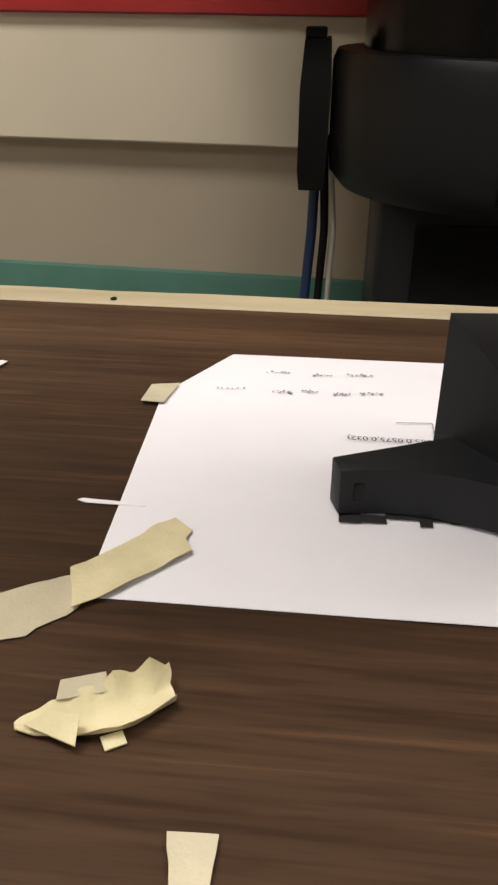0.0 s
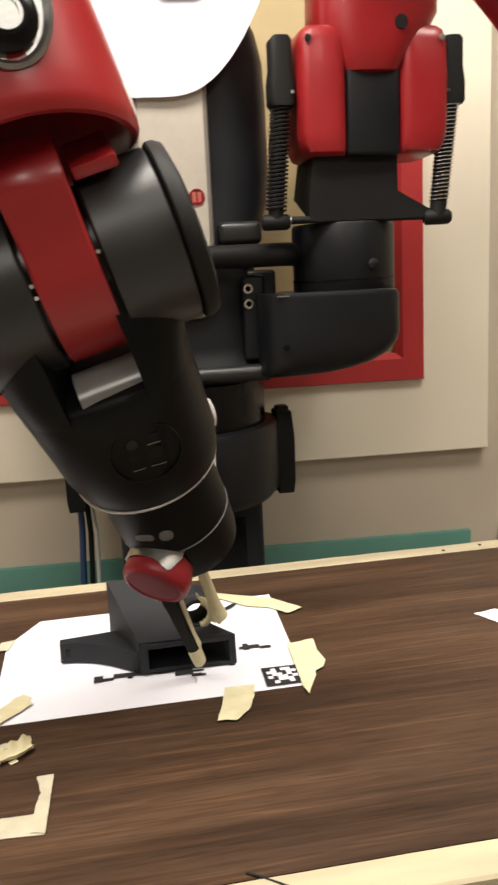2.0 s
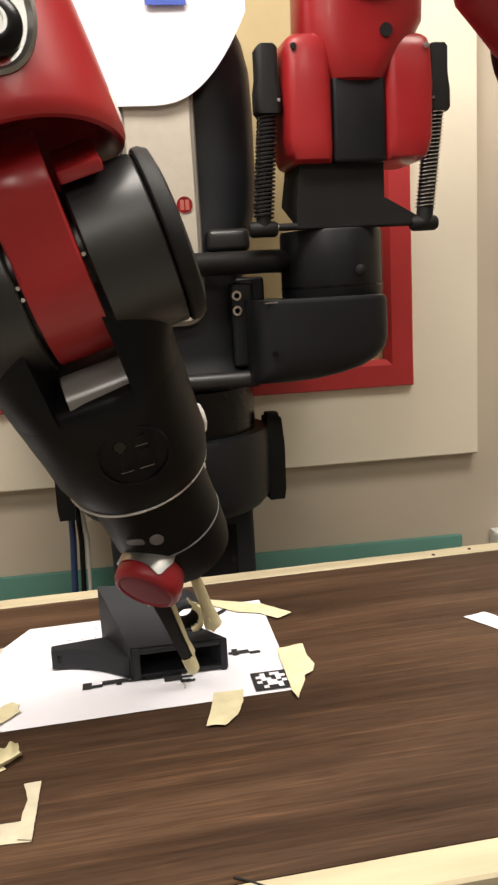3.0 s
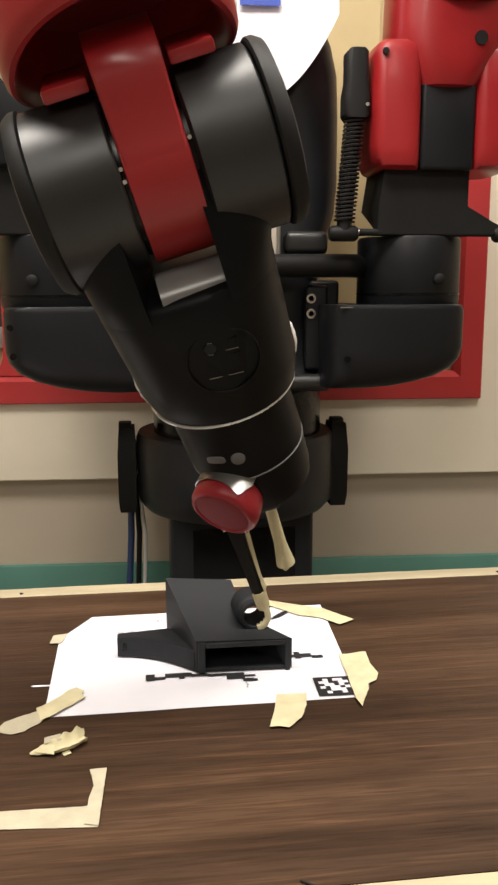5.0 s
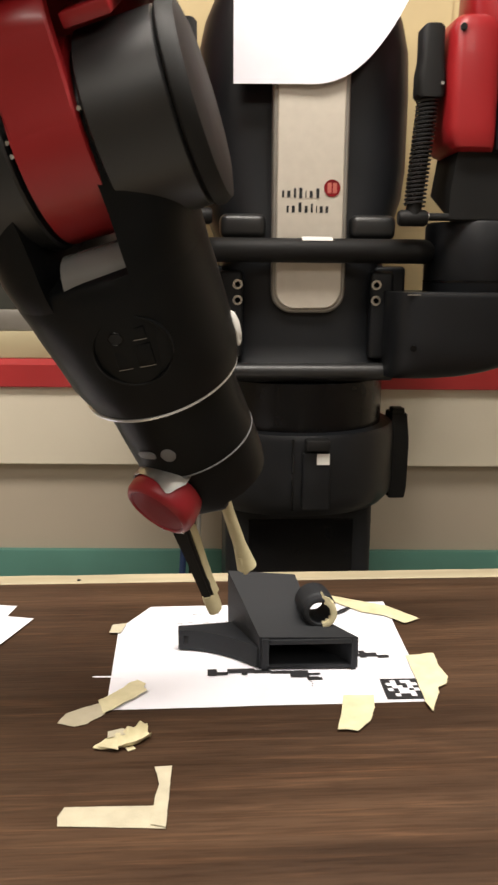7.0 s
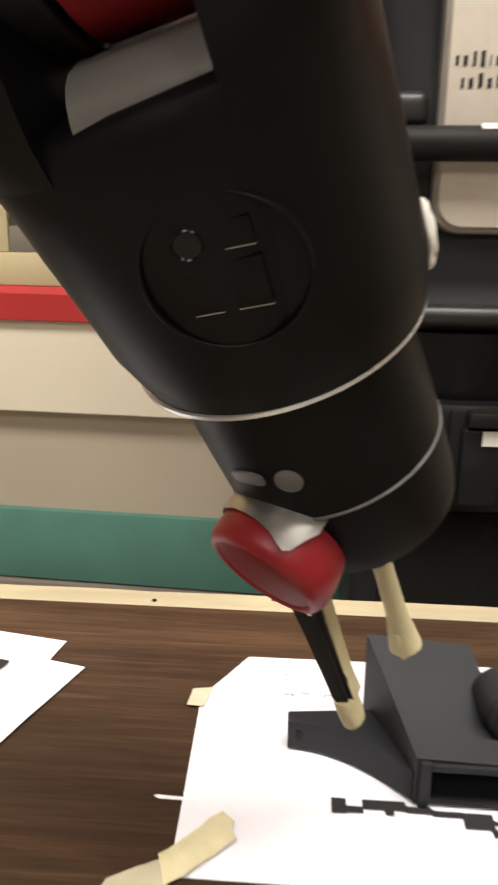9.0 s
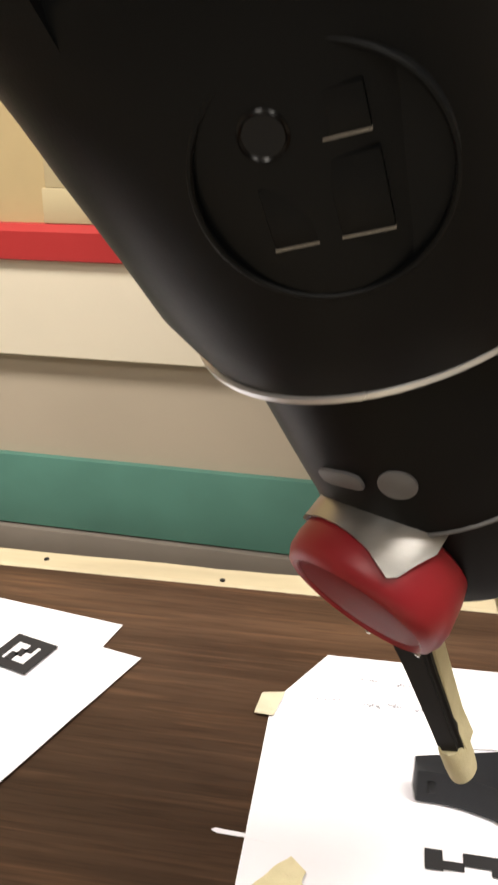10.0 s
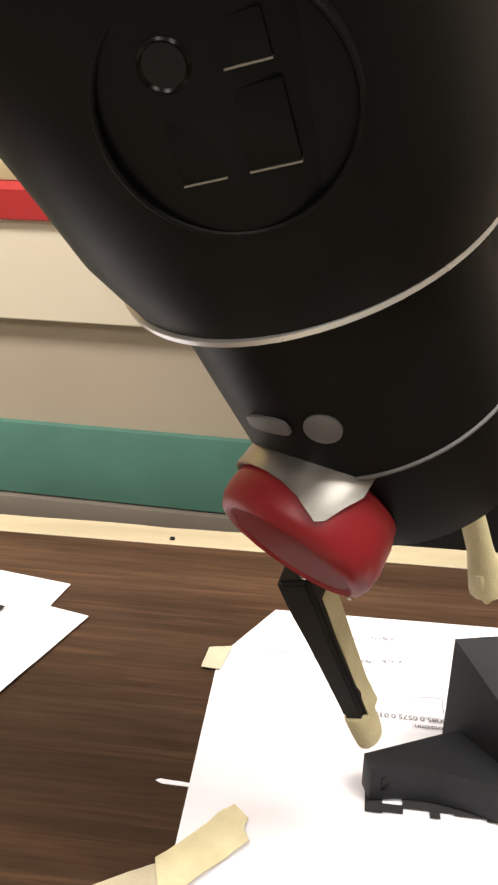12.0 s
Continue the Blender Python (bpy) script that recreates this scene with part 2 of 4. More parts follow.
ARM = [
    (0, (-0.0092, -0.1165, 1.1135, 22.4, -15.2, -8.9)),
    (0.4, (-0.0092, -0.1160, 1.1135, 22.3, -15.2, -8.8)),
    (0.5, (-0.0107, -0.1140, 1.1132, 22.1, -15.0, -8.7)),
    (0.6, (-0.0138, -0.1121, 1.1130, 22.0, -14.9, -8.6)),
    (0.8, (-0.0312, -0.1392, 1.1107, 27.8, -16.1, -10.9)),
    (1, (-0.0308, -0.1453, 1.1067, 28.7, -15.6, -11.5)),
    (1.5, (-0.0315, -0.1667, 1.1147, 29.1, -16.0, -10.0)),
    (2.5, (-0.0275, -0.1606, 1.1214, 26.9, -16.2, -11.4)),
    (3.9, (-0.0266, -0.1567, 1.1200, 27.0, -16.1, -11.7)),
    (4.3, (-0.0254, -0.1576, 1.1455, 26.8, -15.5, -13.2)),
    (4.5, (-0.0233, -0.1591, 1.1743, 26.5, -15.1, -14.1)),
    (4.7, (-0.0236, -0.1621, 1.1845, 26.7, -15.8, -13.1)),
    (5.5, (-0.0265, -0.1647, 1.1854, 27.0, -16.4, -12.6)),
    (6.1, (-0.0255, -0.1675, 1.1875, 26.9, -16.4, -12.5)),
    (6.5, (-0.1247, -0.1671, 1.1794, 27.8, -14.9, -18.7)),
    (6.8, (-0.1305, -0.1665, 1.1828, 27.6, -14.9, -19.4)),
    (8.5, (-0.1299, -0.1592, 1.1938, 26.7, -14.9, -19.4)),
    (9, (-0.1313, -0.1525, 1.1938, 25.8, -16.2, -17.3)),
    (9.5, (-0.1371, -0.1419, 1.1932, 24.8, -17.9, -15.5)),
    (10, (-0.1341, -0.1368, 1.1893, 24.6, -17.6, -15.6)),
    (10.5, (-0.1378, -0.1367, 1.1888, 24.8, -18.3, -15.4)),
    (10.8, (-0.1360, -0.1367, 1.1875, 24.9, -17.9, -15.4)),
    (11, (-0.1351, -0.1391, 1.1892, 24.9, -17.7, -15.3)),
    (11.5, (-0.1381, -0.1356, 1.1918, 24.4, -19.1, -15.6)),
    (12, (-0.1347, -0.1337, 1.1874, 24.6, -18.0, -15.3)),
]
OPEN_FRONT = (-0.015, -0.008, -0.006, 0, 0, 0)
OPEN_BACK = (0.010, 0.018, 0.0, 0, 0, 0)


# ---- the room ----
def room():
    setting("floor", bm_box(-3.2, 3.4, -5.0, 1.6, -0.05, 0.0), M_FLOOR, "grey speckled vinyl floor of the workshop room", "floor")
    setting("ceiling", bm_box(-3.2, 3.4, -5.0, 1.6, 2.7, 2.8), M_CEIL, "plain white painted ceiling with light panels", "ceiling")
    setting("wall_west", bm_box(-3.3, -3.2, -5.0, 1.6, 0.0, 2.7), M_WALL, "plain grey-beige painted side wall", "wall")
    setting("wall_east", bm_box(3.4, 3.5, -5.0, 1.6, 0.0, 2.7), M_WALL, "plain grey-beige painted side wall", "wall")
    setting("wall_south", bm_box(-3.2, 3.4, -5.1, -5.0, 0.0, 2.7), M_WALL, "plain grey-beige painted wall behind the camera", "wall")
    for lx, ly, sx, sy, w in LAMPS:
        lamp = thing("ceiling_light", pose(lx, ly, 2.7), "flat white recessed fluorescent ceiling light panel", "ceiling light", "ceiling lights")
        hx, hy = sx / 2 + 0.025, sy / 2 + 0.025
        part("frame", joined(bm_box(-hx, hx, -hy, -hy + 0.025, -0.025, 0.0), bm_box(-hx, hx, hy - 0.025, hy, -0.025, 0.0),
                             bm_box(-hx, -hx + 0.025, -hy + 0.025, hy - 0.025, -0.025, 0.0), bm_box(hx - 0.025, hx, -hy + 0.025, hy - 0.025, -0.025, 0.0)), M_WHITEP, lamp, "", False)

    # back wall, turned a little against the table
    m = pose(WALL_X, WALL_Y, 0, 0, 0, WALL_TURN)
    north = setting("wall_north", bm_box(-3.4, 3.4, 0.02, 0.12, 0.0, 2.7), M_WALL, "grey-beige painted wall with a teal stripe behind the robot", "wall")
    north.matrix_world = m
    stripe = setting("trim", bm_box(-3.3, 0.609, 0.008, 0.024, 0.462, 0.588, 0.002), M_TEAL, "teal painted horizontal wall stripe", "wall stripe")
    stripe.matrix_world = m
    low = setting("baseboard", bm_box(-3.3, 0.610, 0.0, 0.024, 0.415, 0.459, 0.003), M_GREYSTRIP, "dull grey strip under the teal stripe", "trim")
    low.matrix_world = m

    # cream board carrying a red-framed window
    win = new("window_1")
    win.matrix_world = m
    tagged(win, "cream board with a red frame round a tan and dark glazed opening", "window", "", "structure")
    x0, x1, z0, z1 = -2.2, 0.6365, 0.760, 2.25
    ix0, ix1, iz0, iz1 = -1.9, 0.5045, 0.905, 2.1
    def ring_board(outer, inner, y0, y1, y_in):
        """A flat frame with a hole; its front's inner edge lies at y_in."""
        rings = []
        for (ax0, ax1, az0, az1), y in ((inner, y1), (outer, y1), (outer, y0 + 0.002), ((outer[0] + 0.002, outer[1] - 0.002, outer[2] + 0.002, outer[3] - 0.002), y0),
                                        ((inner[0] - 0.010, inner[1] + 0.010, inner[2] - 0.010, inner[3] + 0.010), y0), (inner, y_in), (inner, y1)):
            rings.append([(ax0, y, az0), (ax1, y, az0), (ax1, y, az1), (ax0, y, az1)])
        return bm_loft(rings, cap=False)

    part("cream_board", ring_board((x0, x1, z0, z1), (ix0, ix1, iz0, iz1), -0.006, 0.0195, -0.006), M_CREAM, win, "smooth cream painted board")
    w = 0.052
    part("red_frame", ring_board((ix0 + 0.001, ix1 - 0.001, iz0 + 0.001, iz1 - 0.001), (ix0 + w, ix1 - w, iz0 + w, iz1 - w), -0.018, 0.0195, -0.006), M_REDWALL, win, "glossy red painted frame")
    part("back_board", bm_box(ix0 + w, ix1 - w, 0.012, 0.0195, iz0 + w, iz1 - w), M_TAN, win, "tan backing board")
    part("sill_bar", bm_box(-0.66, -0.393, -0.004, 0.0115, 0.9575, 1.006, 0.002), M_SILL, win, "pale tan inner sill")
    part("post", bm_box(-0.655, -0.600, -0.002, 0.0115, 1.0065, 2.0, 0.002), M_SILL, win, "pale tan inner post")
    part("post", bm_loft([[(l, -0.010, z), (q, -0.010, z), (q, 0.0115, z), (l, 0.0115, z)] for z, l, q in ((0.9572, -0.392, -0.310), (0.972, -0.386, -0.317), (0.990, -0.380, -0.322), (1.020, -0.377, -0.326), (2.0, -0.377, -0.326))]), M_REDWALL, win, "red post flaring into the frame")
    part("dark_pane", bm_box(-0.5995, -0.3785, 0.004, 0.0115, 1.045, 2.0), M_SCREEN, win, "dark reflecting pane")
    part("dark_pane", bm_box(-0.3345, 0.30, 0.004, 0.0115, 1.045, 2.0), M_TAN, win, "tan pane")
    part("pane_rail", bm_box(-0.5995, -0.3785, -0.001, 0.0035, 1.0065, 1.0445, 0.002), M_PANELRIM, win, "dull grey lower rail")
    # socket box at the side
    sock = thing("wall_socket", m @ pose(0.705, 0.0, 0.565), "small white plastic wall socket box", "socket")
    part("box", bm_box(-0.035, 0.075, -0.030, 0.019, -0.055, 0.03, 0.004), M_WHITEP, sock)
    part("cover", bm_box(-0.03, 0.07, -0.036, -0.0305, -0.05, 0.02, 0.002), M_WHITEP, sock)


def table():
    t = thing("work_table", pose(0, 0, 0), "dark walnut laminate work table with pale wooden edging", "table")
    top = bm_box(-0.95, 1.05, -0.3035, 0.207, TZ - 0.032, TZ, 0.0)
    part("tabletop", top, M_WOOD, t, "dark brown streaked wood laminate top", False)
    # edging: slightly uneven strips
    for y0, y1, nm in ((0.2075, 0.2335, 1), (-0.336, -0.3040, 2)):
        n = 90
        rings = []
        for i in range(n + 1):
            x = -0.95 + 2.0 * i / n
            k = 0.0007 * noise.noise(Vector((x * 14, nm * 3.1, 0))) + 0.0006 * noise.noise(Vector((x * 60, nm, 5)))
            a, b = (y0, y1 + k) if nm == 1 else (y0 + k, y1)
            zt = TZ + 0.0012 + 0.5 * k
            rings.append([(x, a, TZ - 0.033), (x, b, TZ - 0.033), (x, b, zt - 0.002), (x, b - 0.002, zt), (x, a + 0.002, zt), (x, a, zt - 0.002)])
        part("edging", bm_loft(rings), M_TRIM, t, "pale worn wooden edging strip")
    for x in (-0.88, 0.98):
        for y in (-0.26, 0.15):
            part("leg", bm_box(x - 0.025, x + 0.025, y - 0.025, y + 0.025, 0.0, TZ - 0.033, 0.003), M_RUBBER, t)
    part("apron", bm_box(-0.86, 0.96, 0.13, 0.15, TZ - 0.11, TZ - 0.033, 0.002), M_RUBBER, t)
    part("apron", bm_box(-0.86, 0.96, -0.26, -0.24, TZ - 0.11, TZ - 0.033, 0.002), M_RUBBER, t)
    for x, y in ((-0.1866, 0.2136), (0.409, 0.2130), (-0.335, 0.2200), (0.462, 0.219)):
        part("nail", bm_turn([(0.0022, 0.0), (0.0022, 0.0008), (0.0012, 0.0013)], 10, pose(x, y, TZ + 0.0014)), M_RUBBER, t, "dark nail head")


# ---- paper and tape on the table ----
def bm_sheet(corners_uv, plan, nx, ny, height, thick=0.0003):
    """A thin sheet over a four-sided plan (u, v in 0..1), with a height for each point; keep(u, v) cuts it."""
    a, b, c, d = [Vector((*p, 0)) for p in plan]
    bm = bmesh.new()
    grid = {}
    for i in range(nx + 1):
        for j in range(ny + 1):
            u, v = i / nx, j / ny
            p = (a * (1 - u) + b * u) * (1 - v) + (d * (1 - u) + c * u) * v
            grid[i, j] = bm.verts.new((p.x, p.y, height(u, v)))
    for i in range(nx):
        for j in range(ny):
            if corners_uv((i + 0.5) / nx, (j + 0.5) / ny):
                bm.faces.new((grid[i, j], grid[i + 1, j], grid[i + 1, j + 1], grid[i, j + 1]))
    for v in [v for v in bm.verts if not v.link_faces]:
        bm.verts.remove(v)
    return bm


def thicken(bm, t):
    geom = bmesh.ops.extrude_face_region(bm, geom=bm.faces[:])
    for v in geom["geom"]:
        if isinstance(v, bmesh.types.BMVert):
            v.co.z += t
    return bm


def tape_strip(name, plan, label, material=None, lift=0.0007, wrinkle=0.0012, seed=0, group="masking tape pieces"):
    """A strip of tape over a plan of points, with torn ends and small wrinkles."""
    material = material or M_TAPE
    bm = bmesh.new()
    vs = []
    n = len(plan)
    for i in range(n):
        p, q = Vector(plan[i]), Vector(plan[(i + 1) % n])
        steps = max(2, int((q - p).length / 0.004))
        for k in range(steps):
            w = p.lerp(q, k / steps)
            j = 0.0005 if k else 0.0
            w += Vector((noise.noise(Vector((w.x * 300, w.y * 300, seed))), noise.noise(Vector((w.x * 300, w.y * 300, seed + 9))))) * j
            vs.append(bm.verts.new((w.x, w.y, 0)))
    f = bm.faces.new(vs)
    if f.normal.z < 0:
        f.normal_flip()
    bmesh.ops.triangulate(bm, faces=[f])
    bmesh.ops.subdivide_edges(bm, edges=bm.edges[:], cuts=1, use_grid_fill=True)
    for v in bm.verts:
        v.co.z = TZ + lift + wrinkle * max(0, noise.noise(Vector((v.co.x * 70, v.co.y * 70, seed + 3.3))))
    thicken(bm, 0.0003)
    ob = part(name, bm, material)
    return tagged(ob, label, "masking tape", group)


def printed_sheet():
    fl, fr, br, bl = PAPER
    paper = new("printed_sheet")
    tagged(paper, "white printed sheet with cut corner taped to the table", "paper")

    def hz(u, v):
        return TZ + 0.0004 + 0.0006 * math.exp(-((v - 0.42) / 0.05) ** 2) * (0.5 + 0.5 * noise.noise(Vector((u * 4, 1, 0)))) + 0.0004 * max(0, noise.noise(Vector((u * 3, v * 3, 4))))

    bm = bm_sheet(lambda u, v: True, PAPER, 60, 48, hz)
    p, q = Vector((-0.1257, 0.0800, 0)), Vector((-0.0978, 0.1315, 0))
    side = Vector((p.y - q.y, q.x - p.x, 0))
    bmesh.ops.bisect_plane(bm, geom=bm.verts[:] + bm.edges[:] + bm.faces[:], plane_co=p, plane_no=side, clear_outer=True)
    part("sheet", thicken(bm, 0.0003), M_PAPER, paper)

    def quad(name, cx, cy, w, h, material, turn=0.0, z=0.0016):
        bm = bm_box(-w / 2, w / 2, -h / 2, h / 2, 0, 0.0002)
        return part(name, moved(bm, pose(cx, cy, TZ + z, 0, 0, turn)), material, paper, "", False)

    # marker square with a white block pattern
    tx, ty = 0.1355, -0.0585
    quad("marker", tx, ty, 0.0352, 0.0350, M_INK, -1)
    rows = ("010110", "110011", "011010", "101101", "001110", "010010")
    for r, row in enumerate(rows):
        for c, ch in enumerate(row):
            if ch == "1":
                quad("marker_block", tx - 0.0115 + c * 0.0046, ty + 0.0115 - r * 0.0046, 0.0046, 0.0046, M_PAPER, 0, 0.0019)
    # blocky printed outlines
    rnd = random.Random(4)
    for x0, x1, y0, y1 in ((-0.0325, -0.0240, -0.0290, -0.0170), (-0.0240, -0.0140, -0.0280, -0.0230), (-0.0140, 0.0110, -0.0245, -0.0170), (-0.0010, 0.0040, -0.0285, -0.0245), (0.0110, 0.0265, -0.0255, -0.0205), (0.0265, 0.0440, -0.0270, -0.0225),
                           (0.0440, 0.0610, -0.0350, -0.0228), (0.0610, 0.0715, -0.0315, -0.0280), (0.0585, 0.0690, -0.0365, -0.0350), (0.0590, 0.0725, -0.0405, -0.0365),
                           (0.1030, 0.1070, -0.0020, 0.0030), (0.1070, 0.1130, -0.0050, 0.0090), (0.1130, 0.1240, -0.0030, 0.0045), (0.1240, 0.1350, -0.0060, -0.0005)):
        ox, oy = (0.004, 0.0065) if x0 > 0.09 else (-0.0045, 0.0015)
        quad("printed_mark", 0.985 * (x0 + x1) / 2 + ox, (y0 + y1) / 2 + oy, x1 - x0, y1 - y0, M_INK)
    for i in range(9):
        quad("printed_mark", 0.1015 + i * 0.0031, 0.1020 + 0.0029 * i, 0.0036, 0.004 + 0.004 * math.sin(i * 0.5), M_INK, 20)
    for i in range(5):
        quad("printed_dot", 0.056 + 0.0008 * (i % 2), -0.034 - 0.004 * i, 0.0014, 0.0016, M_INKGREY)
    # faint scribbles and small type
    for x0, x1, y0, fine in ((-0.076, -0.062, 0.1095, 0.6), (-0.051, -0.040, 0.1085, 0.8), (-0.033, -0.019, 0.1110, 1.2), (-0.100, -0.084, 0.0870, 0.6), (-0.071, -0.060, 0.0855, 1.0), (-0.056, -0.048, 0.0880, 0.8), (-0.040, -0.031, 0.0865, 1.0), (-0.027, -0.014, 0.0890, 1.1)):
        n = 6
        for i in range(n):
            quad("scribble", x0 + (x1 - x0) * (i + rnd.uniform(0, 0.5)) / n, y0 + rnd.uniform(-0.0010, 0.0010), rnd.uniform(0.0006, 0.0015), rnd.uniform(0.0007, 0.0024) * fine, M_INKGREY, rnd.uniform(-45, 45))
    quad("thin_line", -0.0015, 0.0590, 0.017, 0.0005, M_INKGREY, 5)
    quad("thin_line", 0.0070, 0.0530, 0.0005, 0.013, M_INKGREY)
    for txt, px, py, size in (("(0.10085,0.0575,0.032)", 0.0165, 0.0425, 0.0054), ("rotation:", 0.008, 0.0360, 0.0054)):
        cu = bpy.data.curves.new("type", "FONT")
        cu.body, cu.size = txt, size
        tmp = new("type", cu)
        me = bpy.data.meshes.new_from_object(tmp.evaluated_get(bpy.context.evaluated_depsgraph_get()))
        bpy.data.objects.remove(tmp)
        ob = new("small_type", me)
        me.materials.append(M_INK)
        ob.parent = paper
        ob.matrix_world = pose(px, py, TZ + 0.0018, 0, 0, 180)


def loose_sheets():
    """Two loose sheets, the upper one with a marker square."""
    for k, (plan, z) in enumerate((([(-0.5200, -0.0617), (-0.2843, -0.1041), (-0.2433, 0.1411), (-0.4766, 0.1813)], 0.0008), ([(-0.5358, -0.0324), (-0.2634, -0.0266), (-0.2183, 0.1053), (-0.4962, 0.1661)], 0.0016))):
        s = new("loose_sheet")
        tagged(s, "loose white printed sheet lying beside the taped one", "paper", "loose sheets")
        bm = bm_sheet(lambda u, v: True, plan, 24, 20, lambda u, v: TZ + z + 0.0012 * max(0, noise.noise(Vector((u * 3, v * 3, k)))))
        part("sheet", thicken(bm, 0.0003), M_PAPER, s)
        if k:
            for name, w, material, dz in (("marker", 0.034, M_INK, 0.0), ("marker_core", 0.018, M_PAPER, 0.0003)):
                b2 = moved(bm_box(-w / 2, w / 2, -w / 2, w / 2, 0, 0.0002), pose(-0.297, 0.0935, TZ + 0.0036 + dz, 0, 0, -16))
                part(name, b2, material, s, "", False)
            for i in range(3):
                b2 = moved(bm_box(-0.003, 0.003, -0.004, 0.004, 0, 0.0002), pose(-0.302 + 0.005 * i, 0.0895 + 0.004 * i, TZ + 0.0042, 0, 0, -16))
                part("marker_block", b2, M_INK, s, "", False)


def tapes():
    tape_strip("tape_piece", [(-0.1590, -0.0995), (-0.1545, -0.0845), (-0.1290, -0.0695), (-0.1220, -0.0850), (-0.1250, -0.0905), (-0.1330, -0.0975), (-0.1350, -0.1015), (-0.1450, -0.1050)], "dull masking tape strip stuck to the table", M_TAPE_GREY, 0.0006, 0.0015, 1)
    tape_strip("tape_piece", [(-0.1300, -0.0690), (-0.0995, -0.0330), (-0.0915, -0.0405), (-0.0930, -0.0460), (-0.0895, -0.0540), (-0.1130, -0.0800), (-0.1240, -0.0880)], "yellow masking tape strip holding the sheet's corner", M_TAPE, 0.0022, 0.003, 2)
    tape_strip("tape_piece", [(-0.1350, 0.0655), (-0.1335, 0.0845), (-0.1195, 0.0880), (-0.1235, 0.0650)], "short masking tape strip under the sheet's edge", M_TAPE_GREY, 0.0022, 0.0004, 3)
    tape_strip("tape_piece", [(0.0804, -0.0688), (0.1071, -0.0696), (0.1035, -0.0900), (0.0953, -0.1110), (0.0821, -0.1250), (0.0745, -0.1222), (0.0663, -0.1225), (0.0735, -0.0980)], "masking tape strip holding the sheet's front edge", M_TAPE, 0.0022, 0.001, 4)
    tape_strip("tape_piece", [(0.1530, 0.0030), (0.1806, 0.0047), (0.1785, -0.0200), (0.1812, -0.0400), (0.1761, -0.0532), (0.1664, -0.0600), (0.1650, -0.0680), (0.1575, -0.0830), (0.1509, -0.0989), (0.1485, -0.0850), (0.1505, -0.0518)], "torn masking tape holding the sheet's side", M_TAPE, 0.0022, 0.002, 5)
    tape_strip("tape_piece", [(0.1010, 0.1545), (0.1624, 0.1204), (0.1885, 0.0855), (0.1709, 0.0755), (0.1535, 0.0960), (0.1302, 0.1065), (0.0980, 0.1430)], "masking tape holding the sheet's far corner", M_TAPE, 0.0022, 0.001, 6)
    tape_strip("tape_piece", [(-0.1381, -0.2258), (-0.1395, -0.2170), (-0.1364, -0.2064), (-0.0756, -0.2077), (-0.0665, -0.2315)], "worn masking tape corner mark on the table", M_TAPE_GREY, 0.0006, 0.0004, 7)
    tape_strip("tape_piece", [(-0.0765, -0.2281), (-0.0752, -0.1990), (-0.0728, -0.1850), (-0.0772, -0.1645), (-0.0645, -0.1638), (-0.0665, -0.2315)], "worn masking tape corner mark on the table", M_TAPE_GREY, 0.0016, 0.0004, 8)
    tape_strip("tape_piece", [(0.3611, 0.0213), (0.3869, 0.0249), (0.3986, 0.0014), (0.3853, -0.0266), (0.3737, -0.0031)], "torn scrap of pale paper tape on the table", M_PAPER, 0.0008, 0.002, 9, "paper scraps")
    tape_strip("tape_piece", [(-0.1414, -0.0228), (-0.1390, -0.0214), (-0.1130, -0.0228), (-0.1130, -0.0250), (-0.1379, -0.0244)], "thin pale paper sliver lying on the table", M_PAPER, 0.0006, 0.0003, 10, "paper scraps")


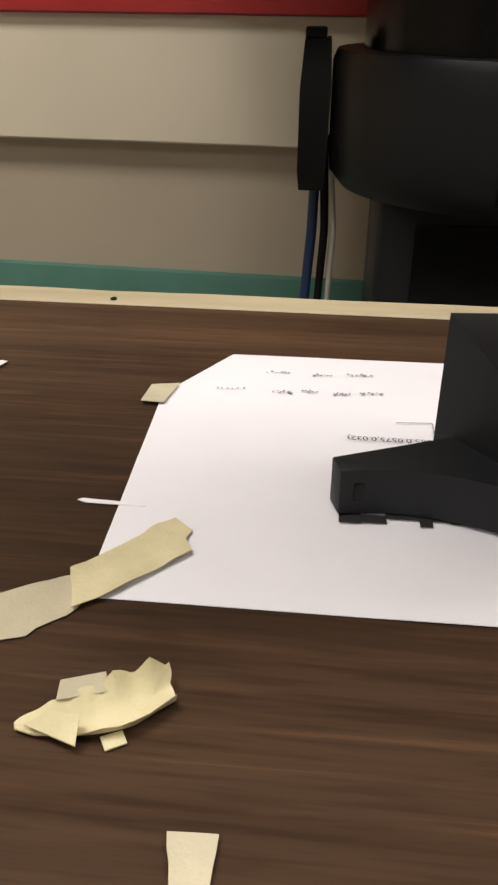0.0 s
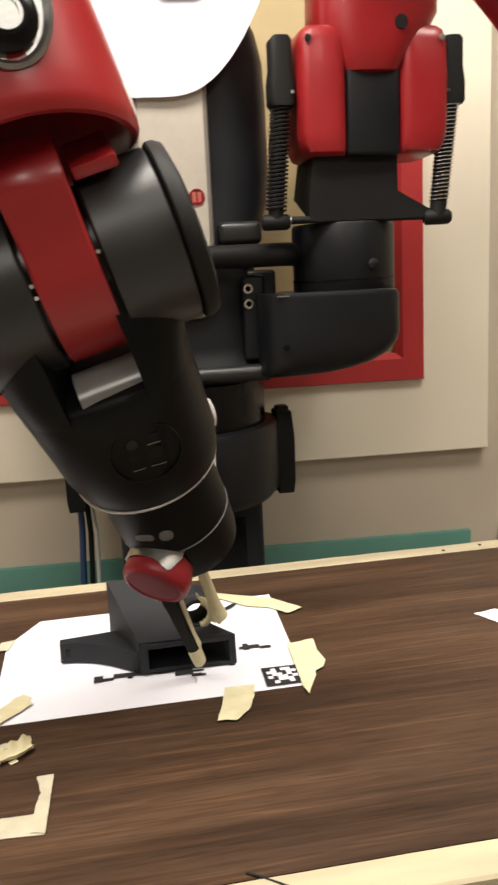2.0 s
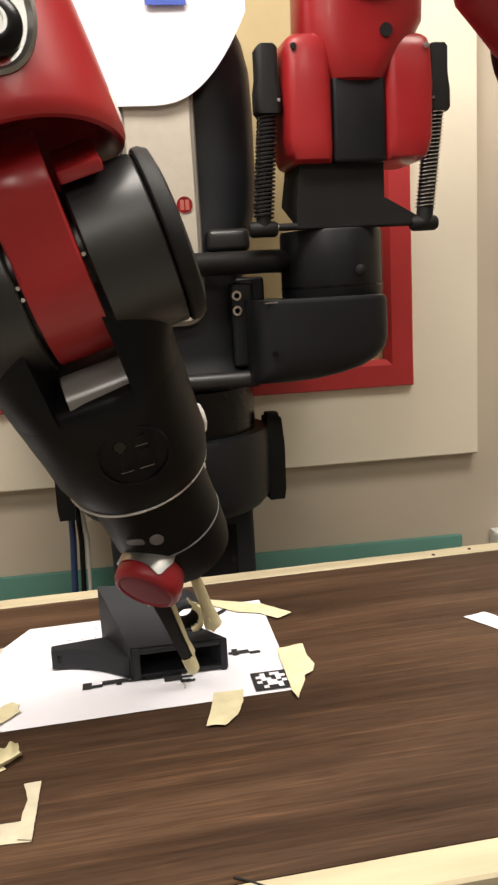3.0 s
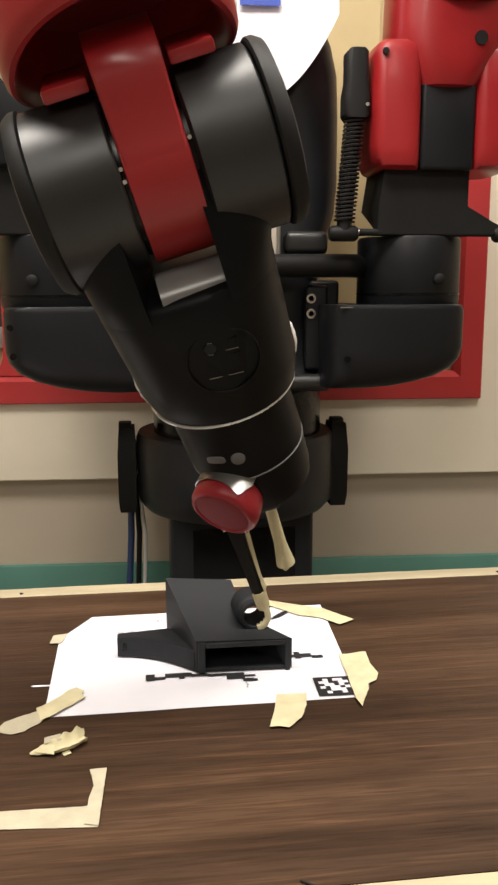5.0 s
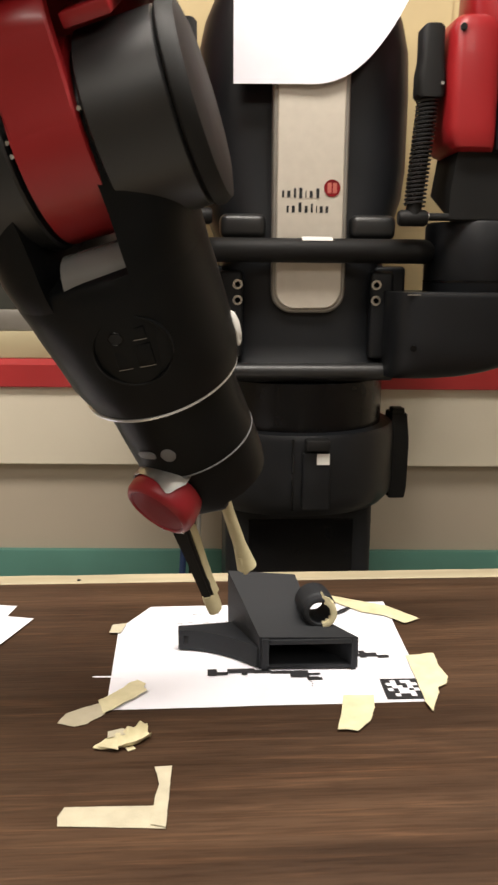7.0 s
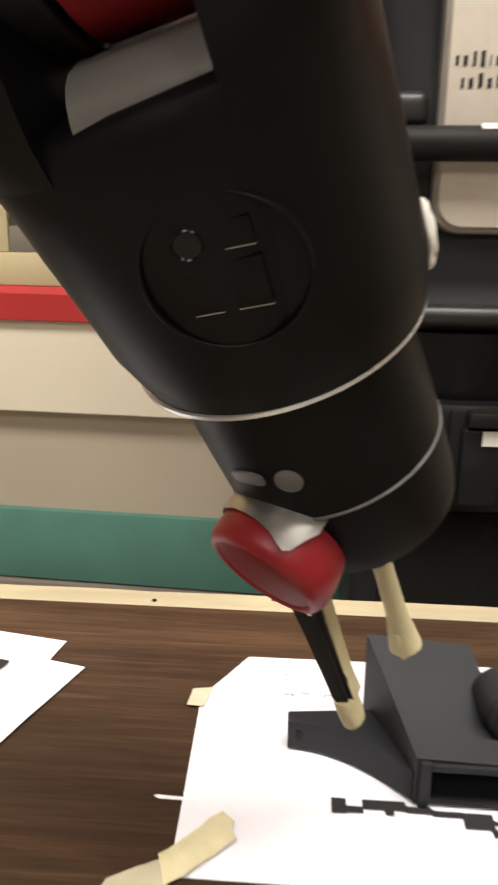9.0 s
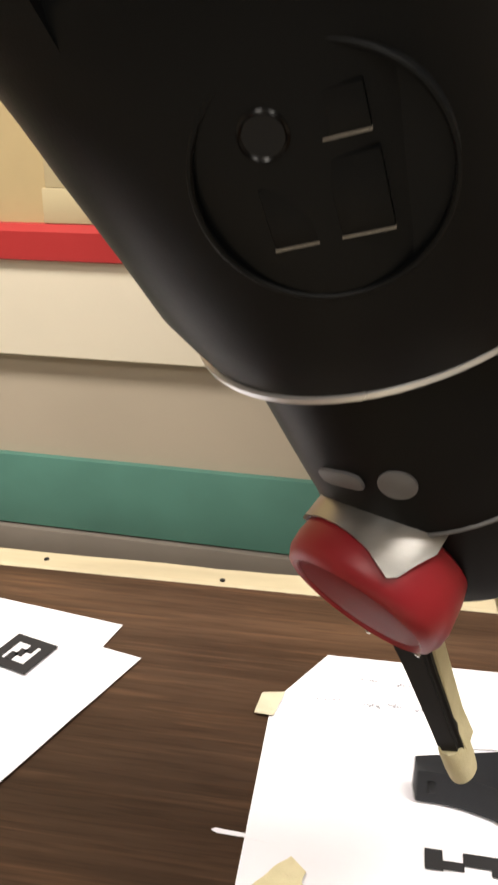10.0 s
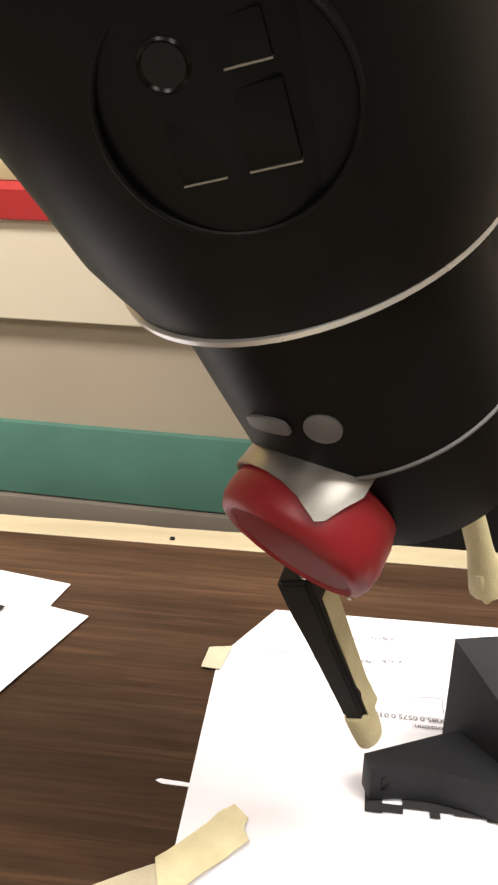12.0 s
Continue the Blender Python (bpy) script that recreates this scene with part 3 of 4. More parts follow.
def crumpled_tape():
    """A leaf-shaped scrap of tape, its far side standing up and its near side rolled in."""
    scrap = thing("crumpled_tape", pose(-0.1055, -0.1290, TZ, 0, 0, 24), "crumpled curled scrap of yellow masking tape", "masking tape")
    bm = bmesh.new()
    nx, ny = 40, 16
    g = {}
    for i in range(nx + 1):
        for j in range(ny + 1):
            u, v = i / nx, j / ny
            x = -0.0215 + 0.045 * u
            w = 0.0105 * math.sin(math.pi * min(1, 0.06 + 0.50 * u ** 0.75)) * (1 - 0.25 * max(0, u - 0.7) / 0.3)
            s = 2 * v - 1
            y = s * w - 0.0045 * math.sin(math.pi * u) * (1 - 0.3 * v)
            far = max(0.0, s) ** 1.4
            near = max(0.0, -s - 0.55) / 0.45
            jag = 0.55 + 0.45 * abs(((u * 4.6) % 1.0) * 2 - 1)
            z = 0.0012 + 0.0115 * far * u ** 0.9 * jag + 0.0042 * near * min(1, 2 * u) + 0.0011 * abs(noise.noise(Vector((u * 5, v * 3, 2))))
            y -= 0.0035 * far * u
            y += 0.0022 * near
            x += 0.0014 * noise.noise(Vector((u * 4, v * 4, 8)))
            g[i, j] = bm.verts.new((x, y, z))
    for i in range(nx):
        for j in range(ny):
            bm.faces.new((g[i, j], g[i + 1, j], g[i + 1, j + 1], g[i, j + 1]))
    part("strip", thicken(bm, 0.0004), M_TAPE, scrap)
    flap = bmesh.new()
    a = [flap.verts.new(p) for p in ((-0.019, -0.0015, 0.0032), (-0.0065, -0.0135, 0.0036), (-0.0040, -0.0065, 0.0072), (-0.0120, -0.0008, 0.0058))]
    flap.faces.new(a)
    part("folded_flap", thicken(flap, 0.0004), M_TAPE, scrap, "flap folded inwards")
    bm = bm_prism([(-0.0085, 0.0045), (0.0065, 0.0035), (0.0065, 0.0095), (-0.0065, 0.0100)], 0.0, 0.0005)
    part("folded_end", moved(bm, pose(-0.001, -0.0008, 0.0030, 24, 0, 0)), M_TAPE_GREY, scrap, "pale folded end")
    bm = bm_prism([(0.0010, -0.0150), (0.0072, -0.0142), (0.0068, -0.0095), (0.0005, -0.0100)], 0.0008, 0.0013)
    part("folded_end", bm, M_TAPE, scrap)


def thin_wire():
    w = new("thin_wire")
    tagged(w, "thin dark wire lying on the table's front edging", "wire")
    part("strand", bm_tube([(0.060, -0.2985, TZ + 0.0012), (0.068, -0.304, TZ + 0.0014), (0.078, -0.312, TZ + 0.0016), (0.092, -0.325, TZ + 0.0028), (0.118, -0.338, TZ + 0.0030)], 0.0007, 6), M_RUBBER, w)


# ---- the black printed holder that is pushed about ----
def holder():
    """Origin at its front left bottom corner; x across, y to the back."""
    h = thing("tool_holder", pose(*HOLDER_BACK, TZ + 0.002), "charcoal 3D-printed tool holder with open front slot and ring", "tool holder")
    W, H, T = 0.091, 0.031, 0.0045
    # duct with a hollow front
    bm = bmesh.new()
    plan = [(0.0, 0.0), (W, -0.002), (0.0520, 0.0400), (0.040, 0.0715), (-0.0265, 0.0690)]
    tops = [H, H - 0.001, 0.0370, 0.0640, 0.0700]
    lo = [bm.verts.new((x, y, 0)) for x, y in plan]
    hi = [bm.verts.new((x, y, z)) for (x, y), z in zip(plan, tops)]
    for i in range(1, 5):
        k = (i + 1) % 5
        bm.faces.new((lo[i], lo[k], hi[k], hi[i]))
    bm.faces.new((hi[0], hi[3], hi[4]))
    bm.faces.new((hi[0], hi[2], hi[3]))
    bm.faces.new((hi[0], hi[1], hi[2]))
    bm.faces.new(lo[::-1])
    # front rim and pocket
    z0, z1 = 0.0035, H - 0.0065
    x0, x1 = 0.0085, W - 0.0065
    a = [bm.verts.new((x0, 0.0, z0)), bm.verts.new((x1, -0.0018, z0)), bm.verts.new((x1, -0.0018, z1)), bm.verts.new((x0, 0.0, z1))]
    b = [bm.verts.new((x0 + 0.001, 0.042, z0)), bm.verts.new((x1 - 0.022, 0.042, z0)), bm.verts.new((x1 - 0.022, 0.042, z1)), bm.verts.new((x0 + 0.001, 0.042, z1))]
    f = [lo[0], lo[1], hi[1], hi[0]]
    for i in range(4):
        bm.faces.new((f[i], f[(i + 1) % 4], a[(i + 1) % 4], a[i]))
        bm.faces.new((a[i], a[(i + 1) % 4], b[(i + 1) % 4], b[i]))
    bm.faces.new(b)
    bmesh.ops.bevel(bm, geom=[e for e in bm.edges if e.is_manifold and e.calc_face_angle(0) > 0.5], offset=0.0008, segments=1, affect="EDGES")
    part("body", bm, M_PRINT, h, "wedge-shaped charcoal body with open slot")
    # raised frame round the slot
    for a in ((0.002, 0.0085, 0.0, H - 0.001), (W - 0.0065, W - 0.0015, -0.002, H - 0.002)):
        part("slot_frame", bm_box(a[0], a[1], -0.0035 + a[2] * 0.0, 0.0005, -0.0015 if a[2] < 0 else 0.0, a[3], 0.0008), M_PRINT, h)
    part("slot_frame", bm_box(0.0087, W - 0.0067, -0.0032, 0.0004, H - 0.0065, H - 0.002, 0.0006), M_PRINT, h)
    # side wing with hollowed front
    pts = [(-0.0755, 0.0425), (-0.0757, 0.0535), (-0.020, 0.0605), (0.002, 0.012), (-0.0015, 0.0015)]
    for k in range(1, 10):
        u = k / 10
        pts.append((-0.0015 - 0.0740 * u, 0.0015 + 0.0410 * (1 - (1 - u) ** 2.0)))
    part("wing", bm_prism(pts, 0.0, 0.0200, 0.0008), M_PRINT, h, "low side wing with a curved front")
    part("wing_badge", bm_box(-0.0700, -0.0640, 0.0417, 0.0428, 0.006, 0.014, 0.0003), M_GLASSBLACK, h)
    for px in (-0.058, -0.034):
        part("foot", bm_box(px - 0.010, px, 0.0455 - 0.1 * (px + 0.058), 0.0530, -0.002, 0.0, 0.0), M_INK, h)
    # tube on the sloping roof, its front end a narrower lip
    n = 44
    rings = []
    for r, y in ((0.0128, 0.0165), (0.0146, 0.0172), (0.0150, 0.0190), (0.0152, 0.0225), (0.0168, 0.0240), (0.0173, 0.0265), (0.0173, 0.0470), (0.0103, 0.0470), (0.0103, 0.0180), (0.0110, 0.0165)):
        rings.append([(0.0580 - 0.10 * (y - 0.0165) + r * math.cos(2 * math.pi * i / n), y, 0.0460 + 0.05 * (y - 0.0165) + r * math.sin(2 * math.pi * i / n)) for i in range(n)])
    rings.append(rings[0])
    part("ring", bm_loft(rings, cap=False), M_PRINT, h, "round tube mount on the roof")
    part("ring_saddle", bm_box(0.044, 0.066, 0.0250, 0.0420, 0.022, 0.0345, 0.002), M_PRINT, h)
    # tape folded over the lip's side, one torn end sticking up
    rings = []
    for i in range(19):
        a = radians(-78 + 150 * i / 18)
        k = 0.0008 * noise.noise(Vector((i * 0.9, 2, 0)))
        ring = []
        for r, y in ((0.0099 + k, 0.0220), (0.0099 + k, 0.0158), (0.0126, 0.0148 + k), (0.0156 + k, 0.0156), (0.0160 + k, 0.0215), (0.0155, 0.0216), (0.0151, 0.0165), (0.0106, 0.0166), (0.0106, 0.0220)):
            ring.append((0.0580 + r * math.cos(a), y, 0.0460 + r * math.sin(a)))
        rings.append(ring)
    part("ring_tape", bm_loft(rings), M_TAPE, h, "masking tape folded over the tube's lip")
    spur = [(0.0590, 0.0655), (0.0565, 0.0700), (0.0555, 0.0690), (0.0572, 0.0640), (0.0600, 0.0610), (0.0640, 0.0600), (0.0655, 0.0625), (0.0625, 0.0640)]
    part("torn_tape_end", bm_loft([[(x + 0.002, 0.0150, z - 0.0015) for x, z in spur], [(x + 0.002, 0.0156, z - 0.0015) for x, z in spur]]), M_TAPE, h, "torn tape end")
    return h


# ---- the robot's body ----
RX = 0.125


def rounded_box(x0, x1, y0, y1, z0, z1, r, seg=4):
    return bm_box(x0, x1, y0, y1, z0, z1, r, seg)


def robot_body():
    r = thing("robot", pose(-0.014, 0, 0), "black and red two-armed industrial robot standing behind the table", "robot")
    cy = 0.575
    # pedestal
    part("pedestal", rounded_box(0.010, 0.235, 0.47, 0.68, 0.03, 0.775, 0.012), M_TORSO, r, "matt black pedestal column")
    part("pedestal_base", rounded_box(-0.17, 0.42, 0.40, 0.74, 0.0, 0.032, 0.012), M_TORSO, r)
    part("pedestal_recess", rounded_box(0.045, 0.205, 0.4685, 0.474, 0.10, 0.745, 0.0008), M_GLASSBLACK, r)
    # waist ring
    ring = bm_turn([(0.10, 0.752), (0.148, 0.762), (0.159, 0.775), (0.161, 0.80), (0.161, 0.875), (0.157, 0.884), (0.10, 0.885)], 64, pose(RX - 0.004, cy, 0))
    ringo = part("waist_ring", ring, M_TORSO, r, "broad satin black waist ring")
    part("waist_seam", bm_box(RX - 0.022, RX - 0.0195, cy - 0.1635, cy - 0.15, 0.775, 0.88), M_GLASSBLACK, r)
    part("neck", bm_turn([(0.136, 0.88), (0.136, 0.955)], 56, pose(RX, cy, 0)), M_GLASSBLACK, r)
    for sx in (-1, 1):
        x = RX - 0.007 + sx * 0.1725
        part("side_latch", bm_loft([[(x - 0.013, 0.545, 0.756), (x + 0.011, 0.545, 0.756), (x + 0.011, 0.60, 0.756), (x - 0.015, 0.60, 0.756)],
                                    [(x - 0.015, 0.54, 0.775), (x + 0.013, 0.54, 0.775), (x + 0.013, 0.605, 0.775), (x - 0.015, 0.605, 0.775)],
                                    [(x - 0.015, 0.54, 0.85), (x + 0.014, 0.54, 0.85), (x + 0.014, 0.605, 0.85), (x - 0.015, 0.605, 0.85)],
                                    [(x - 0.012, 0.55, 0.893), (x + 0.012, 0.55, 0.893), (x + 0.012, 0.595, 0.893), (x - 0.012, 0.595, 0.893)]]), M_RUBBER, r, "black side latch")
        part("latch_pin", bm_box(x - 0.012, x + 0.008, 0.55, 0.575, 0.893, 0.902, 0.002), M_RUBBER, r)
    part("front_clip", bm_box(RX - 0.004, RX + 0.030, cy - 0.180, cy - 0.158, 0.866, 0.882, 0.003), M_RUBBER, r)
    part("front_clip", bm_box(RX - 0.008, RX + 0.032, cy - 0.1715, cy - 0.158, 0.778, 0.862, 0.003), M_TORSO, r)
    part("clip_label", bm_box(RX + 0.012, RX + 0.030, cy - 0.1735, cy - 0.1717, 0.8455, 0.8615), M_WHITEP, r, "small white sticker")
    # torso: a tapering shell with rounded edges
    rings = []
    for z, hw, y0, y1 in ((0.955, 0.118, 0.47, 0.69), (0.958, 0.134, 0.455, 0.70), (0.975, 0.138, 0.452, 0.70), (0.99, 0.128, 0.46, 0.70), (1.01, 0.122, 0.465, 0.70), (1.15, 0.122, 0.465, 0.70), (1.19, 0.138, 0.47, 0.70), (1.22, 0.148, 0.475, 0.70), (1.26, 0.153, 0.478, 0.70), (1.36, 0.154, 0.482, 0.70), (1.42, 0.152, 0.485, 0.70), (1.46, 0.143, 0.487, 0.70), (1.50, 0.125, 0.49, 0.70), (1.56, 0.105, 0.49, 0.70), (1.62, 0.08, 0.50, 0.69)):
        rings.append(ellipse(RX, (y0 + y1) / 2, z, hw, (y1 - y0) / 2, 56, 4.5))
    part("torso", bm_loft(rings), M_TORSO, r, "satin black torso shell")
    for sx in (-1, 1):
        part("torso_ledge", rounded_box(RX + sx * 0.092 - 0.032, RX + sx * 0.092 + 0.032, 0.452, 0.48, 1.158, 1.192, 0.010), M_DRUM, r, "rounded glossy ledge")
        part("torso_cheek", rounded_box(RX + sx * 0.108 - 0.017, RX + sx * 0.108 + 0.017, 0.456, 0.50, 0.99, 1.115, 0.006), M_TORSO, r)
        for z in (1.0955, 1.0735):
            s = part("torso_screw", bm_turn([(0.0072, 0.0), (0.0072, 0.002), (0.004, 0.0021), (0.004, 0.0)], 18, pose(RX + sx * 0.099, 0.4558, z, 90, 0, 0)), M_STEEL, r, "bright steel screw")
    # champagne front panel with a rim
    def stadium(x0, x1, z0, z1, rad, y):
        pts = []
        for i in range(9):
            a = math.pi + math.pi / 2 * i / 8
            pts.append((x0 + rad + rad * math.cos(a), y, z0 + rad + rad * math.sin(a)))
        for i in range(9):
            a = 1.5 * math.pi + math.pi / 2 * i / 8
            pts.append((x1 - rad + rad * math.cos(a), y, z0 + rad + rad * math.sin(a)))
        pts += [(x1, y, z1), (x0, y, z1)]
        return pts
    part("front_panel_rim", bm_loft([stadium(0.0735, 0.1785, 1.056, 1.60, 0.03, 0.478), stadium(0.0735, 0.1785, 1.056, 1.60, 0.03, 0.456), stadium(0.0755, 0.1765, 1.058, 1.60, 0.029, 0.454)]), M_PANELRIM, r, "grey metal rim")
    part("front_panel", bm_loft([stadium(0.0795, 0.1725, 1.062, 1.60, 0.026, 0.456), stadium(0.0795, 0.1725, 1.062, 1.60, 0.026, 0.452), stadium(0.081, 0.171, 1.0635, 1.60, 0.025, 0.4505)]), M_PANEL, r, "champagne-coloured metal front panel")
    # badge: a red disc and rows of plain bars for the lettering
    badge = part("badge_disc", bm_turn([(0.0115, 0), (0.0115, 0.0012), (0.0098, 0.0012), (0.0098, 0.0005)], 28, pose(0.1560, 0.4502, 1.2265, 90, 0, 0)), M_REDDARK, r, "thin dull red ring emblem")
    part("badge_core", bm_box(0.1495, 0.155, 0.4494, 0.4504, 1.2195, 1.2335), M_REDINK, r)
    part("badge_core", bm_box(0.1570, 0.1625, 0.4494, 0.4504, 1.2195, 1.2335), M_REDINK, r)
    for x, w, z, h in ((0.0865, 0.0035, 1.218, 0.009), (0.0925, 0.005, 1.218, 0.009), (0.0990, 0.0035, 1.2195, 0.013), (0.1050, 0.005, 1.2195, 0.014), (0.1105, 0.0016, 1.218, 0.009), (0.1160, 0.005, 1.218, 0.009), (0.1230, 0.005, 1.2195, 0.013),
                       (0.0915, 0.0035, 1.198, 0.009), (0.0975, 0.005, 1.198, 0.009), (0.1045, 0.005, 1.2005, 0.013), (0.1110, 0.005, 1.198, 0.009), (0.1170, 0.0030, 1.1995, 0.012), (0.1220, 0.0016, 1.198, 0.009), (0.1270, 0.005, 1.198, 0.009), (0.1330, 0.004, 1.198, 0.009)):
        xx = 0.0880 + (x - 0.0865) * 1.32
        part("letter_bar", bm_box(xx - w * 0.42, xx + w * 0.42, 0.4495, 0.4504, z - h / 2, z + h / 2), M_INK, r, "", False)
    # handle bar
    part("handle_bar", bm_tube([(-0.045, 0.47, 1.142), (-0.036, 0.446, 1.142), (-0.020, 0.436, 1.142), (0.27, 0.436, 1.142), (0.286, 0.446, 1.142), (0.295, 0.47, 1.142)], 0.0168, 18), M_RUBBER, r, "black round handle bar")
    part("bar_sticker", moved(bm_box(-0.021, 0.021, -0.0055, 0.0055, 0, 0.0008), pose(0.134, 0.4285, 1.1572, 30, 0, 0)), M_WHITEP, r, "white sticker on the bar")
    part("lower_bar", bm_tube([(0.0, 0.455, 0.972), (0.25, 0.455, 0.972)], 0.013, 16), M_DRUM, r)
    for sx in (-1, 1):
        shoulder(r, sx)
    return r


def shoulder(r, sx):
    """Shoulder stack, strut springs and red yoke on one side; sx mirrors it."""
    def X(a):
        return RX + sx * (a - RX) - (0.020 if sx < 0 else 0.0)

    def span(a, b):
        return (min(X(a), X(b)), max(X(a), X(b)))

    # bucket-shaped mount: a rounded sweep
    rings = []
    x0, x1 = span(0.236, 0.4425)
    for k, (z, inset) in enumerate(((0.968, 0.135), (0.971, 0.098), (0.977, 0.066), (0.985, 0.038), (0.997, 0.016), (1.011, 0.004), (1.026, 0.0), (1.079, 0.0), (1.085, 0.003), (1.087, 0.008))):
        a, b = (x0, x1 - inset) if sx > 0 else (x0 + inset, x1)
        rings.append(ellipse((a + b) / 2, 0.475, z, (b - a) / 2, 0.095 - 0.2 * inset, 48, 5))
    part("shoulder_mount", bm_loft(rings), M_TORSO, r, "satin black rounded shoulder mount")
    part("shoulder_turret", bm_turn([(0.072, 1.082), (0.0760, 1.088), (0.0760, 1.178), (0.074, 1.1825)], 48, pose(X(0.375), 0.475, 0)), M_TORSO, r, "black shoulder turret")
    for hx, z in (((0.426, 1.060), (0.424, 1.022)) if sx < 0 else ((0.262, 1.012),)):
        part("mount_hole", bm_turn([(0.0045, 0), (0.0045, 0.002)], 14, along((X(hx), 0.3813, z), (0, -1, 0))), M_GLASSBLACK, r)
    # highlight along the mount's top edge, laid on as a pale strip
    part("mount_highlight", bm_box(*span(0.252, 0.395), 0.3832, 0.3855, 1.0828, 1.0843), M_PANELRIM, r, "thin pale strip painting a highlight")
    part("turret_seam", bm_turn([(0.0767, 1.100), (0.0767, 1.103)], 48, pose(X(0.375), 0.475, 0)), M_GLASSBLACK, r)
    part("turret_knob", bm_turn([(0.008, 0), (0.008, 0.006), (0.005, 0.008)], 16, pose(X(0.397), 0.402, 1.122, 90, 0, 0)), M_RUBBER, r)
    part("mount_link", rounded_box(*span(0.225, 0.270), 0.472, 0.53, 1.02, 1.122, 0.006), M_TORSO, r)
    # spring plate, flared on its outer side only, on a thin cross bar
    xs = [X(v) for v in (0.308, 0.316, 0.436, 0.492)]
    bm = bm_loft([[(xs[0], 0.405, 1.184), (xs[3], 0.405, 1.184), (xs[3], 0.425, 1.184), (xs[0], 0.425, 1.184)],
                  [(xs[0], 0.405, 1.192), (xs[3], 0.405, 1.192), (xs[3], 0.425, 1.192), (xs[0], 0.425, 1.192)],
                  [(xs[0], 0.402, 1.222), (xs[2], 0.402, 1.222), (xs[2], 0.50, 1.222), (xs[0], 0.50, 1.222)],
                  [(xs[1], 0.402, 1.275), (xs[2], 0.402, 1.275), (xs[2], 0.50, 1.275), (xs[1], 0.50, 1.275)]])
    part("spring_plate", bm, M_RUBBER, r, "black spring plate with one flared side")
    part("cross_bar", bm_tube([(X(0.262), 0.41, 1.187), (X(0.494), 0.41, 1.186)], 0.0052, 12), M_RUBBER, r)
    part("bar_end", bm_tube([(X(0.276), 0.41, 1.187), (X(0.281), 0.41, 1.187)], 0.0068, 12), M_STEEL, r, "bright bar collar")
    # leaning struts with coil springs
    for xf, xt, zf, inner in ((0.260, 0.274, 1.185, True), (0.498, 0.517, 1.184, False)):
        foot, head = Vector((X(xf), 0.41, zf)), Vector((X(xt), 0.41, 1.345))
        part("strut_rod", bm_tube([foot, head], 0.0105 if inner else 0.0120), M_RUBBER, r)
        part("strut_foot", bm_tube([foot - Vector((0.020, 0, 0)), foot - Vector((0.016, 0, 0)), foot + Vector((0.016, 0, 0)), foot + Vector((0.020, 0, 0))], [0.008, 0.011, 0.011, 0.008]), M_RUBBER, r)
        hx = X(xt)
        wide, slim = 0.0185, 0.0150
        part("strut_head", bm_loft([ellipse(hx, 0.411, z, k, 0.019, 28, 4.5) for z, k in ((1.336, slim), (1.340, wide), (1.365, wide), (1.385, slim), (1.420, slim), (1.424, slim - 0.004))]), M_RUBBER, r)
        turns = 26
        n = turns * 10
        low, high = (0.10, 0.97) if inner else (0.13, 0.98)
        coil = []
        for i in range(n + 1):
            c = foot.lerp(head, low + (high - low) * i / n)
            ang = 2 * math.pi * i / 10
            coil.append((c.x + 0.0138 * math.cos(ang), c.y + 0.0138 * math.sin(ang), c.z))
        part("coil_spring", bm_tube(coil, 0.0015 if inner else 0.0011, 5), M_DRUM if inner else M_STEEL, r, "dark coil spring" if inner else "steel coil spring")
        part("strut_bolt", bm_turn([(0.0025, 0), (0.0025, 0.003)], 10, pose(X(xt + (0.012 if inner else -0.010)), 0.393, 1.352, 90, 0, 0)), M_STEEL, r)
    # red yoke: two cheeks and the rising upper arm
    for a, b in ((0.294, 0.3610), (0.4340, 0.5060)):
        rings = []
        for z, grow in ((1.270, -0.010), (1.274, -0.004), (1.285, -0.001), (1.30, 0.0), (1.37, 0.001), (1.415, -0.001), (1.428, -0.004), (1.434, -0.010)):
            lean = 0.005 * max(0.0, (1.30 - z) / 0.03)
            p, q = span(a - (grow if a < 0.4 else 0) + lean * (a < 0.4), b + (grow if a > 0.4 else 0) - lean * (a > 0.4))
            rings.append(ellipse((p + q) / 2, 0.44, z, (q - p) / 2, 0.062 + grow, 40, 5.5))
        part("yoke_cheek", bm_loft(rings), M_RED, r, "glossy dark red yoke cheek")
        part("yoke_screw", bm_turn([(0.0045, 0), (0.0045, 0.003), (0.0026, 0.0031)], 14, pose(X(0.306 if a < 0.4 else 0.492), 0.3795, 1.416, 90, 0, 0)), M_RUBBER if a < 0.4 else M_STEEL, r)
    part("yoke_core", rounded_box(*span(0.3595, 0.4355), 0.384, 0.50, 1.268, 1.400, 0.006, 3), M_TORSO, r, "black joint block between the cheeks")
    rings = []
    for z, cx, hw, deep in ((1.374, 0.397, 0.044, 0.056), (1.377, 0.397, 0.049, 0.062), (1.390, 0.398, 0.056, 0.066), (1.41, 0.401, 0.068, 0.068), (1.435, 0.406, 0.082, 0.068), (1.455, 0.412, 0.088, 0.068), (1.52, 0.414, 0.088, 0.068)):
        rings.append(ellipse(X(cx), 0.44, z, hw, deep, 40, 3.2))
    part("upper_arm", bm_loft(rings), M_RED, r, "glossy dark red upper arm")
    # out-of-view forward reach of the upper arm, thickened to shade the yoke
    part("upper_arm", bm_tube([(X(0.414), 0.445, 1.50), (X(0.414), 0.42, 1.60), (X(0.420), 0.34, 1.675), (X(0.430), 0.22, 1.70), (X(0.445), 0.10, 1.70)], [0.085, 0.098, 0.108, 0.105, 0.092], 36), M_RED, r, "glossy red upper arm reaching forward unseen, shading the yoke")
